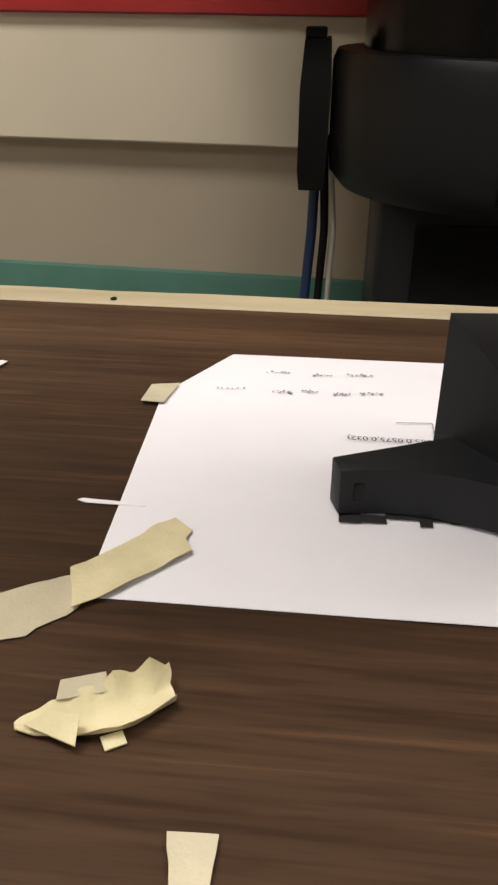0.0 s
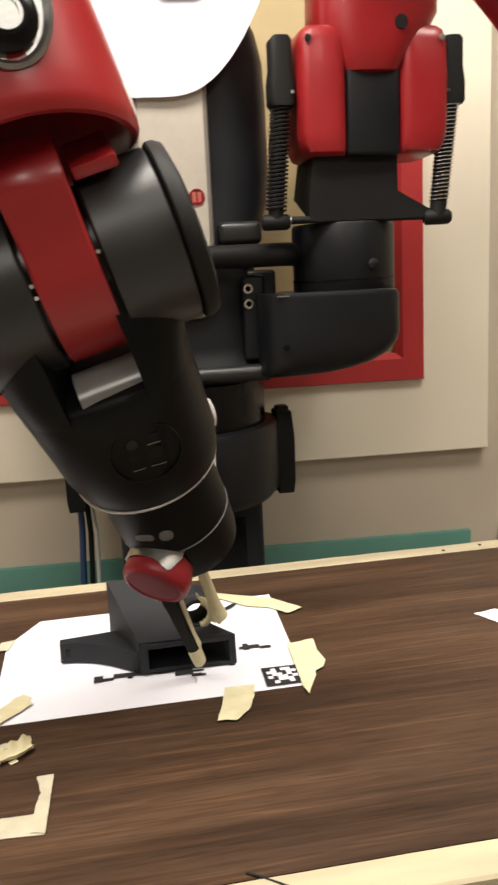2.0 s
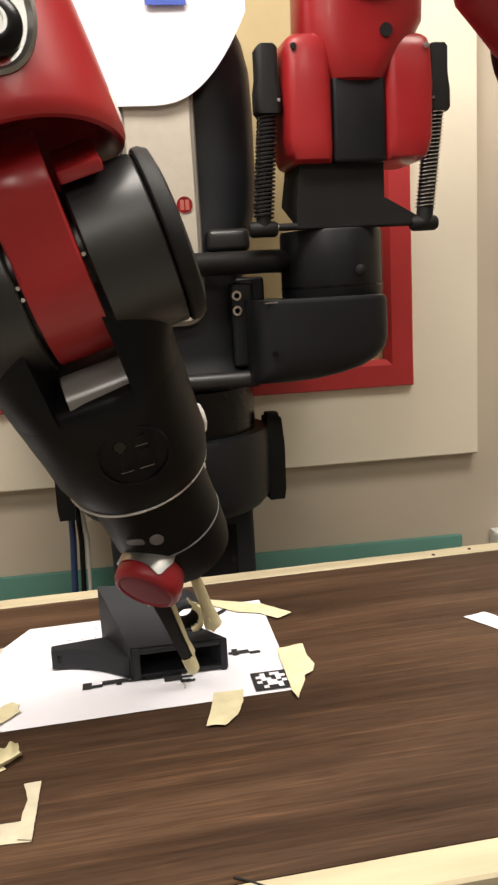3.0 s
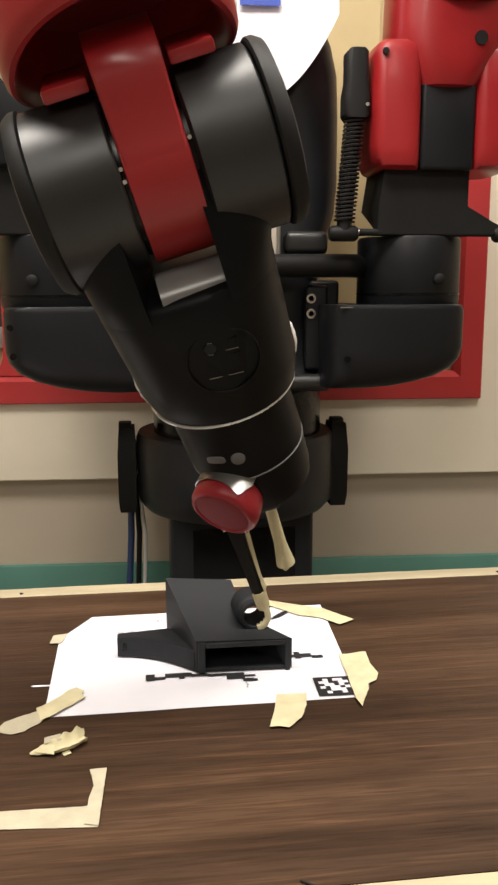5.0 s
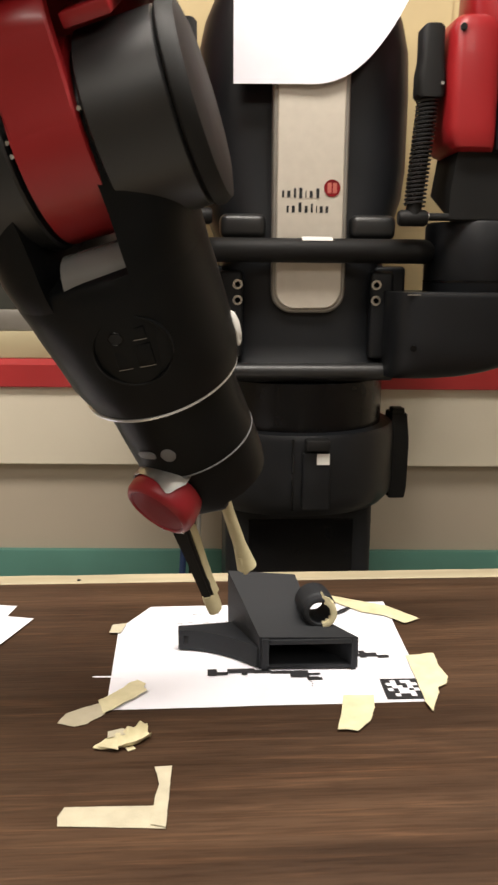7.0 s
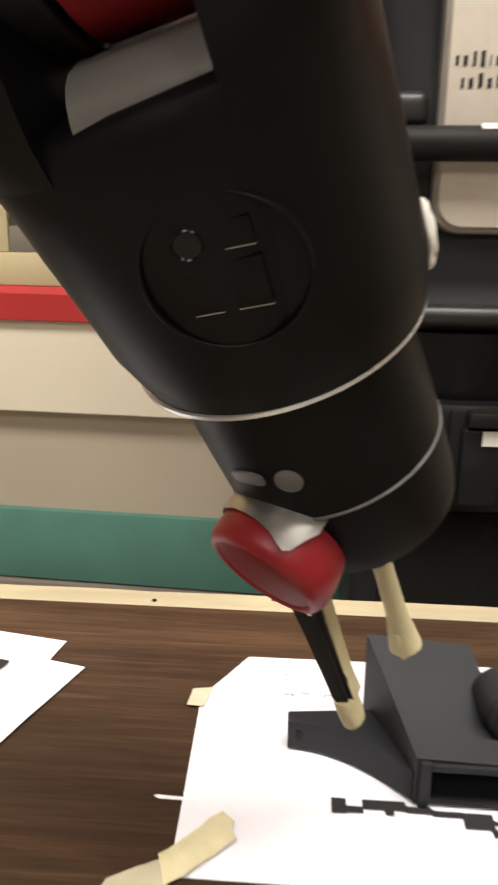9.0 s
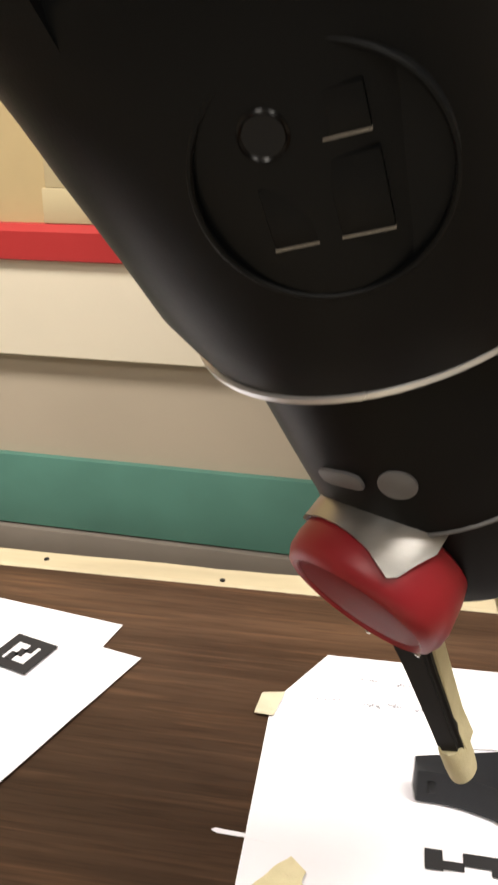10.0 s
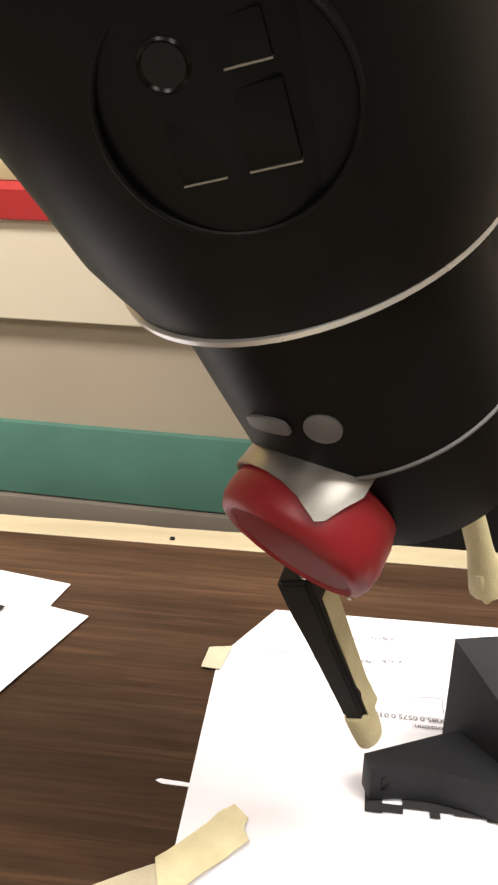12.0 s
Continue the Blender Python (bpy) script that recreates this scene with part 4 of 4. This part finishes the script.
    part("arm_plug", bm_turn([(0.009, 0), (0.009, 0.003)], 16, pose(X(0.433), 0.374, 1.434, 90, 0, 0)), M_RUBBER, r)
    # black elbow joint at the top
    ex, ey, ez = X(0.455), 0.05, 1.70
    part("elbow_joint", bm_turn([(0.06, -0.10), (0.078, -0.09), (0.078, 0.09), (0.06, 0.10)], 40, pose(ex, ey, ez, 0, 90, 0)), M_BLACK, r, "black elbow joint drum")
    if sx > 0:
        # raised forearm that comes forward over the table's end
        part("forearm", bm_tube([(ex + 0.01, ey + 0.02, ez - 0.04), (0.452, 0.13, 1.53), (0.500, 0.195, 1.428), (0.545, 0.205, 1.388)], [0.060, 0.058, 0.048, 0.046], 32), M_RED, r, "red forearm of the resting arm")
        part("forearm_joint", bm_turn([(0.045, -0.07), (0.062, -0.06), (0.064, 0.0), (0.062, 0.06), (0.045, 0.07)], 36, along((0.590, 0.20, 1.375), (0.9, 0.1, 0.25))), M_BLACK, r, "black wrist joint of the resting arm")
        part("resting_wrist", bm_tube([(0.598, 0.19, 1.36), (0.640, 0.16, 1.26), (0.665, 0.15, 1.19)], [0.05, 0.052, 0.045], 28), M_BLACK, r, "black wrist of the resting arm")


def torso_sheet():
    """A sheet of paper hung over the panel, one lower corner curling away."""
    s = new("hanging_sheet")
    s.matrix_world = pose(-0.014, 0, 0)
    tagged(s, "white paper sheet hanging over the robot's chest panel", "paper")
    bm = bmesh.new()
    nx, nz = 30, 30
    g = {}
    for i in range(nx + 1):
        for j in range(nz + 1):
            u, v = i / nx, j / nz
            x = 0.019 + 0.236 * u
            # lower edge sweeps up towards the curled corner
            zlow = 1.358 + 0.118 * max(0, (u - 0.42) / 0.58) ** 2.4
            z = zlow + (1.63 - zlow) * v
            y = 0.447 - 0.05 * max(0, u - 0.5) ** 2 * (1 - v) - 0.006 * math.sin(3 * u) * (1 - v)
            g[i, j] = bm.verts.new((x, y, z))
    for i in range(nx):
        for j in range(nz):
            bm.faces.new((g[i, j], g[i + 1, j], g[i + 1, j + 1], g[i, j + 1]))
    geom = bmesh.ops.extrude_face_region(bm, geom=bm.faces[:])
    for v in geom["geom"]:
        if isinstance(v, bmesh.types.BMVert):
            v.co.y -= 0.0004
    part("sheet", bm, M_PAPER, s)
    part("blue_mark", bm_box(0.120, 0.175, 0.4375, 0.439, 1.485, 1.500), M_BLUEINK, s, "blue printed patch", False)


def cables():
    for k, (dx, m) in enumerate(((0.0, M_BLUE), (0.014, M_RUBBER), (0.024, M_WHITEP))):
        c = new("power_cable")
        c.matrix_world = pose(-0.014, 0, 0)
        tagged(c, "cable hanging down beside the robot's pedestal", "cable", "hanging cables")
        part("cord", bm_tube([(-0.052 + dx * 0.5, 0.61, 0.80), (-0.054 + dx, 0.612, 0.70), (-0.060 + dx * 1.1, 0.615, 0.60), (-0.062 + dx, 0.62, 0.30), (-0.05 + dx, 0.63, 0.012), (0.0 + dx, 0.66, 0.012), (0.05 + dx, 0.68, 0.03)], 0.0058 - 0.0012 * k, 10), m, c)


# ---- the working arm ----
def working_arm():
    """Origin at the wrist joint; x along the joint's axis, z up along the link."""
    a = thing("manipulator", pose(*ARM[0][1]), "black and red manipulator with a taped two-finger gripper", "manipulator")
    D = pose(0.0115, 0, -0.002, 0, 3, 9)
    R90 = D @ pose(0, 0, 0, 0, 90, 0)
    for x0, x1 in ((-0.0765, -0.0240), (0.0240, 0.0735)):
        part("joint_drum", bm_turn([(0.054, x0), (0.0585, x0 + 0.002), (0.0585, x1 - 0.0015), (0.0570, x1)], 72, R90), M_DRUM, a, "dark grey satin joint drum")
    for s in (-1, 1):
        rows = [(0.0590, 0.0), (0.0605, 0.0015), (0.0605, 0.006), (0.0575, 0.011), (0.047, 0.0135)]
        part("drum_cap", bm_turn([(rr, s * (0.0745 + z)) for rr, z in rows], 72, R90), M_RUBBER, a, "black rubber end cap")
    part("red_band", bm_turn([(0.0540, -0.0212), (0.0572, -0.0204), (0.0574, 0.0), (0.0572, 0.0204), (0.0540, 0.0212)], 72, R90), M_RED, a, "glossy red band round the joint")
    part("joint_core", bm_turn([(0.0505, -0.040), (0.0505, 0.040)], 48, R90), M_GLASSBLACK, a)
    for x, z in ((-0.0226, 0.021), (-0.0226, 0.014), (0.0226, 0.026)):
        part("joint_screw", bm_turn([(0.0014, 0), (0.0014, 0.0016)], 10, D @ along((x, -math.sqrt(0.0535 ** 2 - z * z), z), (0, -0.9, z * 10))), M_STEEL, a)
    # red strap up to the forearm
    rings = []
    for z, y in ((0.014, -0.0552), (0.024, -0.0523), (0.029, -0.0501), (0.034, -0.0480), (0.045, -0.0440), (0.057, -0.0405), (0.068, -0.0375), (0.076, -0.0335), (0.083, -0.0265), (0.088, -0.0160), (0.090, 0.0)):
        hw = 0.0206 + 0.02 * (z - 0.034)
        rings.append([(-hw, y + 0.012, z), (hw, y + 0.012, z), (hw, y + 0.0015, z), (hw - 0.0015, y, z), (-hw + 0.0015, y, z), (-hw, y + 0.0015, z)])
    part("red_strap", moved(bm_loft(rings), D), M_RED, a, "red bridge between joint and forearm")
    for x0, x1 in ((-0.054, -0.025), (0.025, 0.054)):
        part("red_shelf", moved(bm_box(x0, x1, -0.024, 0.030, 0.062, 0.071, 0.002, 2), D), M_RED, a, "red shelf under the forearm")
    # forearm shell: a wide cup that leans back, open underneath
    A = D @ along((0.0, 0.012, 0.064), (0.02, 0.48, 0.875))
    axis = Vector((0.02, 0.48, 0.875)).normalized()
    fore = Vector((0.0, -1.0, 0.0))
    fore = (fore - fore.dot(axis) * axis).normalized()
    fore = (math.cos(radians(15)) * fore + math.sin(radians(15)) * axis.cross(fore)).normalized()
    aside = axis.cross(fore).normalized()
    base = Vector((0.0, 0.012, 0.064)) + 0.078 * axis + 0.0745 * fore
    K = D @ Matrix(((-aside.x, axis.x, fore.x, base.x), (-aside.y, axis.y, fore.y, base.y), (-aside.z, axis.z, fore.z, base.z), (0, 0, 0, 1)))
    # the shell's open end: a rounded lip that arches up at the front
    local = along((0.0, 0.0, 0.0), axis).inverted().to_3x3() @ Vector((0.0, -1.0, 0.0))
    front = math.atan2(local.y, local.x)
    rings = []
    for rr, z, arched in ((0.040, 0.060, 0.0), (0.058, 0.050, 0.2), (0.0640, 0.012, 1.0), (0.0675, 0.003, 1.0), (0.0705, 0.0, 1.0), (0.0735, 0.001, 1.0), (0.0757, 0.005, 1.0), (0.0765, 0.012, 0.95), (0.0760, 0.030, 0.7), (0.0750, 0.060, 0.0), (0.0730, 0.10, 0.0), (0.0705, 0.18, 0.0), (0.067, 0.28, 0.0), (0.060, 0.31, 0.0)):
        ring = []
        for k in range(72):
            ang = 2 * math.pi * k / 72
            lift = 0.015 * arched * max(0.0, math.cos(ang - front)) ** 1.3
            ring.append((rr * math.cos(ang), rr * math.sin(ang), z + lift))
        rings.append(ring)
    part("forearm", moved(bm_loft(rings), A), M_RED, a, "glossy red forearm shell with an arched end")
    cuff = part("control_rim", moved(bm_loft([ellipse(0, 0, -0.004, 0.030, 0.041, 48), ellipse(0, 0, 0.003, 0.030, 0.041, 48), ellipse(0, 0, 0.0042, 0.0275, 0.0385, 48), ellipse(0, 0, 0.001, 0.0245, 0.0355, 48)]), K), M_SILVER, a, "silver oval control rim")
    part("control_dial", moved(bm_turn([(0.0185, 0.0), (0.0185, 0.006), (0.015, 0.009), (0.009, 0.0095)], 32), K @ pose(0, -0.014, 0)), M_GLASSBLACK, cuff, "black control dial")
    part("dial_ring", moved(bm_turn([(0.0095, 0.0), (0.0095, 0.011), (0.0075, 0.011), (0.0075, 0.010)], 24), K @ pose(0, -0.014, 0)), M_SILVER, cuff, "thin bright ring")
    part("control_plate", moved(bm_box(-0.016, 0.016, 0.006, 0.030, 0.0, 0.004, 0.002), K), M_GLASSBLACK, cuff, "black key plate")
    part("forearm_pad", moved(bm_box(0.070, 0.077, -0.012, 0.012, 0.010, 0.032, 0.003), A), M_WHITEP, a, "white side pad")
    part("forearm_pad", moved(bm_box(-0.077, -0.070, -0.012, 0.012, 0.010, 0.032, 0.003), A), M_WHITEP, a, "white side pad")
    # elbow and link back towards the shoulder
    part("elbow_drum", bm_turn([(0.055, -0.085), (0.072, -0.075), (0.072, 0.075), (0.055, 0.085)], 48, A @ pose(0, 0, 0.36, 0, 90, 0)), M_DRUM, a, "dark grey elbow drum")
    tail = [A @ Vector(p) for p in ((0, 0.03, 0.38), (0.0, 0.16, 0.40), (0.0, 0.30, 0.36))]
    part("elbow_link", bm_tube(tail, [0.055, 0.06, 0.055], 28), M_RED, a, "red link behind the elbow")
    # wrist body: fork sides that run into a tapering shell
    rings = []
    for z, rx, ry, y, p in ((-0.066, 0.0640, 0.0560, -0.007, 2.8), (-0.068, 0.0668, 0.0605, -0.007, 2.8), (-0.072, 0.0675, 0.0628, -0.007, 2.7), (-0.079, 0.0675, 0.0643, -0.007, 2.6), (-0.090, 0.067, 0.065, -0.007, 2.4), (-0.105, 0.0665, 0.0655, -0.006, 2.3), (-0.130, 0.065, 0.065, -0.005, 2.15), (-0.150, 0.0620, 0.0630, -0.005, 2.05), (-0.162, 0.0592, 0.0602, -0.005, 2.0), (-0.1695, 0.0568, 0.0578, -0.005, 2.0)):
        k = 0.09 * min(1, max(0, (-0.06 - z) / 0.11))
        rings.append([(px, py, pz - k * px) for px, py, pz in ellipse(0.0035 + 0.036 * min(0, z + 0.05), y, z, rx - 0.0025 * (z > -0.14), ry, 72, p)])
    part("wrist_body", bm_loft(rings), M_BLACK, a, "satin black tapering wrist housing")
    # fork prongs: the housing's outline cut by the slot for the red band
    for s, cut in ((1, 0.0370), (-1, -0.0185)):
        rings = []
        for z, cx, rx, ry, p in ((0.004, 0.0115, 0.0560, 0.0485, 2.6), (-0.008, 0.0115, 0.0650, 0.0500, 2.6), (-0.02, 0.0105, 0.0705, 0.0512, 2.6), (-0.034, 0.0090, 0.0712, 0.0538, 2.6), (-0.046, 0.0065, 0.0700, 0.0575, 2.6), (-0.057, 0.0044, 0.0676, 0.0615, 2.65), (-0.066, 0.0031, 0.0660, 0.0640, 2.65),
                                 (-0.079, 0.0025, 0.0648, 0.0640, 2.6), (-0.090, 0.0021, 0.0634, 0.0634, 2.4), (-0.105, 0.0015, 0.0610, 0.0620, 2.3)):
            turn = 0.156 * min(1, max(0, (z + 0.070) / 0.045))
            a0 = math.acos((s * (cut - cx) / rx) ** (p / 2))
            ring = []
            for k in range(29):
                q = -a0 + 2 * a0 * k / 28
                co, si = math.cos(q), math.sin(q)
                px = cx + s * rx * abs(co) ** (2 / p)
                ring.append((px, -0.007 + turn * (px - 0.0115) + ry * math.copysign(abs(si) ** (2 / p), si), z - 0.09 * min(1, max(0, (-0.06 - z) / 0.11)) * px))
            rings.append(ring)
        part("wrist_fork", bm_loft(rings), M_BLACK, a, "black fork side")
    # glossy scoop between the fork sides
    rings = []
    for y, z in ((-0.035, -0.0540), (-0.046, -0.0545), (-0.0525, -0.0565), (-0.0575, -0.0600), (-0.0610, -0.0645), (-0.0625, -0.0710)):
        rings.append([(-0.0255, y, z), (0.021, y, z), (0.022, y + 0.022, z - 0.012), (-0.0265, y + 0.022, z - 0.012)])
    part("scoop", moved(bm_loft(rings), D), M_SCOOP, a, "glossy scoop under the joint, its grey raised for the highlight")
    # white ties on the housing's sides
    for p in ((0.0600, 0.008, -0.156), (-0.0635, -0.002, -0.158)):
        bm = bmesh.new()
        bmesh.ops.create_icosphere(bm, subdivisions=3, radius=1)
        for v in bm.verts:
            k = 1 + 0.25 * noise.noise(v.co * 2.5)
            v.co = Vector((p[0] + 0.0034 * v.co.x * k - 0.12 * 0.013 * v.co.z * math.copysign(1, -p[0]), p[1] + 0.0065 * v.co.y * k, p[2] + 0.0135 * v.co.z * k))
        part("white_tie", bm, M_WHITEP, a, "frayed white fabric tie")
    # pressed round emblem on the front
    E = along((0.0180, -0.0686, -0.1130), (0.15, -1, -0.05)) @ pose(0, 0, 0, 0, 0, -9)
    emb = part("emblem_ring", moved(bm_loft([ellipse(0, -0.003, z, rr, rr, 64) for rr, z in ((0.0256, -0.004), (0.0256, 0.0003), (0.0253, 0.0006), (0.0248, 0.0006), (0.0244, 0.0002), (0.0244, -0.002))]), E), M_BLACK, a, "pressed round emblem rim")
    for x, y, w, h in ((0.0068, 0.0095, 0.0090, 0.0085), (0.0068, -0.0065, 0.0105, 0.016), (-0.0075, -0.0080, 0.0090, 0.013)):
        part("emblem_block", moved(bm_box(x - w / 2, x + w / 2, y - h / 2, y + h / 2, -0.003, 0.0008, 0.0004), E), M_BLACK, emb)
        # lit lower edge of each block, put in as a lighter sliver
        part("emblem_glint", moved(bm_box(x - w / 2, x + w / 2, y - h / 2 - 0.0003, y - h / 2 + 0.0001, -0.003, 0.0010), E), M_PANELRIM, emb, "thin pale strip painting a highlight")
    part("emblem_dot", moved(bm_turn([(0.0050, -0.003), (0.0050, 0.0014), (0.0045, 0.0019), (0.0040, 0.0014)], 24, pose(-0.0078, 0.0085, 0)), E), M_GLASSBLACK, emb)
    # silver ring and lower wrist
    tilted = lambda ring: [(px, py, pz - 0.09 * px) for px, py, pz in ring]
    part("silver_ring", bm_loft([tilted(ellipse(-0.002, -0.005, z, rr, rr + 0.001, 72)) for z, rr in ((-0.1695, 0.0568), (-0.1699, 0.0575), (-0.1714, 0.0575), (-0.1723, 0.056))]), M_RING, a, "bright silver ring")
    rings = []
    for z, rr in ((-0.168, 0.0487), (-0.205, 0.0482), (-0.226, 0.0477), (-0.2315, 0.0472)):
        rings.append(ellipse(-0.001, -0.005, z, rr, rr, 64))
    part("lower_wrist", bm_loft(rings), M_BLACK, a, "black lower wrist")
    part("thin_ring", bm_loft([ellipse(-0.001, -0.005, -0.2315, 0.0474, 0.0474, 64), ellipse(-0.001, -0.005, -0.2320, 0.0478, 0.0479, 64), ellipse(-0.001, -0.005, -0.2326, 0.0478, 0.0479, 64), ellipse(-0.001, -0.005, -0.2332, 0.047, 0.047, 64)]), M_BUTTON, a, "thin silver line")
    rings = []
    for z, rr in ((-0.2330, 0.0468), (-0.262, 0.0452), (-0.272, 0.043), (-0.275, 0.036)):
        rings.append(ellipse(-0.001, -0.003, z, rr, rr, 64))
    part("flange", bm_loft(rings), M_BLACK, a, "black tool flange")
    # recessed key plate with a pill and a round button
    part("pill_button", moved(bm_loft([ellipse(0, 0, 0, 0.0078, 0.0034, 28, 3.5), ellipse(0, 0, 0.0010, 0.0078, 0.0034, 28, 3.5), ellipse(0, 0, 0.0013, 0.0070, 0.0028, 28, 3.5)]), along((-0.0195, -0.0492, -0.2085), (-0.38, -0.92, -0.05)) @ pose(0, 0, 0, 0, 0, 0)), M_BUTTON, a, "grey pill-shaped button")
    part("round_button", moved(bm_turn([(0.0056, 0), (0.0056, 0.0016), (0.0048, 0.0021)], 28), along((-0.0025, -0.0520, -0.2100), (-0.02, -1, -0.02))), M_BUTTON, a, "round grey button")
    # red cap on a short stub, cradled by a bent metal bracket with a pointed tongue
    N = Vector((-0.47, -0.87, -0.15)).normalized()
    C = Vector((-0.0290, -0.0570, -0.2535))
    M = along(C, N)
    part("cap_stub", moved(bm_turn([(0.019, -0.052), (0.0215, -0.044), (0.0225, -0.022)], 40), M), M_RUBBER, a, "black stub behind the cap")
    edge = ((182, -0.0160), (165, -0.0130), (145, -0.0110), (125, -0.0100), (105, -0.0095), (88, -0.0088), (74, -0.0078), (62, -0.0062), (54, -0.0042), (46, -0.0025), (41, -0.0045), (36, -0.0110), (30, -0.0170))
    rings = []
    for deg, z in edge:
        c, si = math.cos(radians(deg)), math.sin(radians(deg))
        rings.append([(rr * c, rr * si, zz) for rr, zz in ((0.0235, -0.040), (0.0282, -0.029), (0.0290, z - 0.003), (0.0292, z), (0.0302, z), (0.0300, z - 0.003), (0.0292, -0.029), (0.0246, -0.040))])
    part("cap_bracket", moved(bm_loft(rings), M), M_SILVER, a, "bent polished metal bracket")
    cap = part("red_cap", moved(bm_loft([ellipse(0, 0, z, rr, rr, 64) for rr, z in ((0.0225, -0.0230), (0.0255, -0.0210), (0.0272, -0.0150), (0.0284, -0.0060), (0.0280, -0.0008), (0.0262, 0.0026), (0.0240, 0.0036), (0.0229, 0.0030), (0.0225, 0.0020))]), M), M_REDCAP, a, "glossy red round cap")
    # same red as the rim, darkened here to hold the front's shade
    part("cap_face", moved(bm_turn([(0.0222, 0.0016), (0.0222, 0.0024), (0.0195, 0.0030), (0.0100, 0.0034)], 56), M), M_REDDARK, cap, "recessed cap face, shade put into its darker red")
    for deg in (250, 305):
        c, si = math.cos(radians(deg)), math.sin(radians(deg))
        part("cap_dimple", moved(bm_turn([(0.0012, 0.0), (0.0012, 0.0012), (0.0006, 0.0016)], 12, pose(0.0252 * c, 0.0252 * si, 0.0024)), M), M_STEEL, cap, "tiny bright dimple")
    # gripper housing under the flange
    part("gripper_housing", bm_box(-0.040, 0.012, -0.034, 0.016, -0.288, -0.268, 0.006, 3), M_RUBBER, a, "black gripper housing")

    def finger(base, tip, w0, w1, name, tape_from, label, deep=1.0):
        f = new(name)
        f.parent = a
        tagged(f, label)
        b, t = Vector(base), Vector(tip)
        d = (t - b).normalized()
        side = Vector((1, 0, 0))
        back = d.cross(side).normalized()
        rings = []
        for u, w, h in ((0.02, w0, 0.008), (0.18, w0, 0.008), (0.35, w0 * 0.85, 0.0075), (0.75, w1, 0.006), (0.93, w1, 0.0055)):
            p = b.lerp(t, u)
            h *= deep
            rings.append([p - side * w - back * h, p + side * w - back * h, p + side * w + back * h, p - side * w + back * h])
        bm = bm_loft(rings)
        bmesh.ops.bevel(bm, geom=bm.edges[:], offset=0.0020, segments=3, affect="EDGES")
        part("finger_bar", bm, M_RUBBER, f, "tapered black finger bar")
        # tape sleeve along one side and round the tip
        rings = []
        for i, u in enumerate((tape_from, tape_from + 0.1, 0.5, 0.7, 0.84)):
            p = b.lerp(t, u)
            w = 0.0008 + 0.0008 * math.sin(i * 1.7)
            x0 = w0 * (0.95 - 0.3 * u)
            rings.append([p + side * x0 - back * 0.0060, p + side * (x0 + w + 0.001) - back * 0.0066, p + side * (x0 + w) + back * 0.0030, p + side * x0 + back * 0.0030])
        if tape_from > 0.1:
            part("finger_tape", bm_loft(rings), M_TAPE, f, "masking tape along the finger")
        rings = []
        for u, s in ((0.81, 1.00), (0.835, 1.08), (0.93, 1.06), (0.985, 1.0), (1.0, 0.72)):
            p = b.lerp(t, u)
            n = 20
            rings.append([p + side * (w1 * 1.12 * s * math.cos(2 * math.pi * k / n) + 0.0005 * noise.noise(Vector((k, u * 9, 1)))) + back * (0.0078 * s * math.sin(2 * math.pi * k / n)) for k in range(n)])
        part("tip_tape", bm_loft(rings), M_TAPE, f, "masking tape wrapped round the fingertip")
        return f

    f1 = finger((-0.031, -0.032, -0.280), (-0.0330, -0.0490, -0.379), 0.0068, 0.0052, "finger", 0.15, "black gripper finger with a taped tip")
    f2 = finger((-0.004, 0.002, -0.278), (-0.0085, -0.0105, -0.376), 0.0034, 0.0030, "finger", 0.05, "gripper finger almost wholly wrapped in tape", 0.45)
    part("finger_wrap", bm_tube([(-0.001, 0.001, -0.283), (-0.0035, -0.003, -0.31), (-0.006, -0.007, -0.348), (-0.0075, -0.0105, -0.371)], [0.0056, 0.0050, 0.0056, 0.0088], 14), M_TAPE, f2, "wrinkled masking tape wrapping")
    return a, f1, f2


room()
table()
printed_sheet()
loose_sheets()
tapes()
crumpled_tape()
thin_wire()
HOLDER = holder()
robot_body()
torso_sheet()
cables()
ARM_OB, FINGER_FRONT, FINGER_BACK = working_arm()


def motions():
    walk(HOLDER, [(t, pose(x, y, TZ + 0.0025, 0, 0, rz)) for t, x, y, rz in HOLDER_ROWS])
    walk(ARM_OB, [(t, pose(*p)) for t, p in ARM])
    walk(FINGER_FRONT, [(0, pose(0, 0, 0)), (11.0, pose(0, 0, 0)), (11.2, pose(*OPEN_FRONT)), (12, pose(*OPEN_FRONT))])
    walk(FINGER_BACK, [(0, pose(0, 0, 0)), (11.0, pose(0, 0, 0)), (11.2, pose(*OPEN_BACK)), (12, pose(*OPEN_BACK))])


motions()
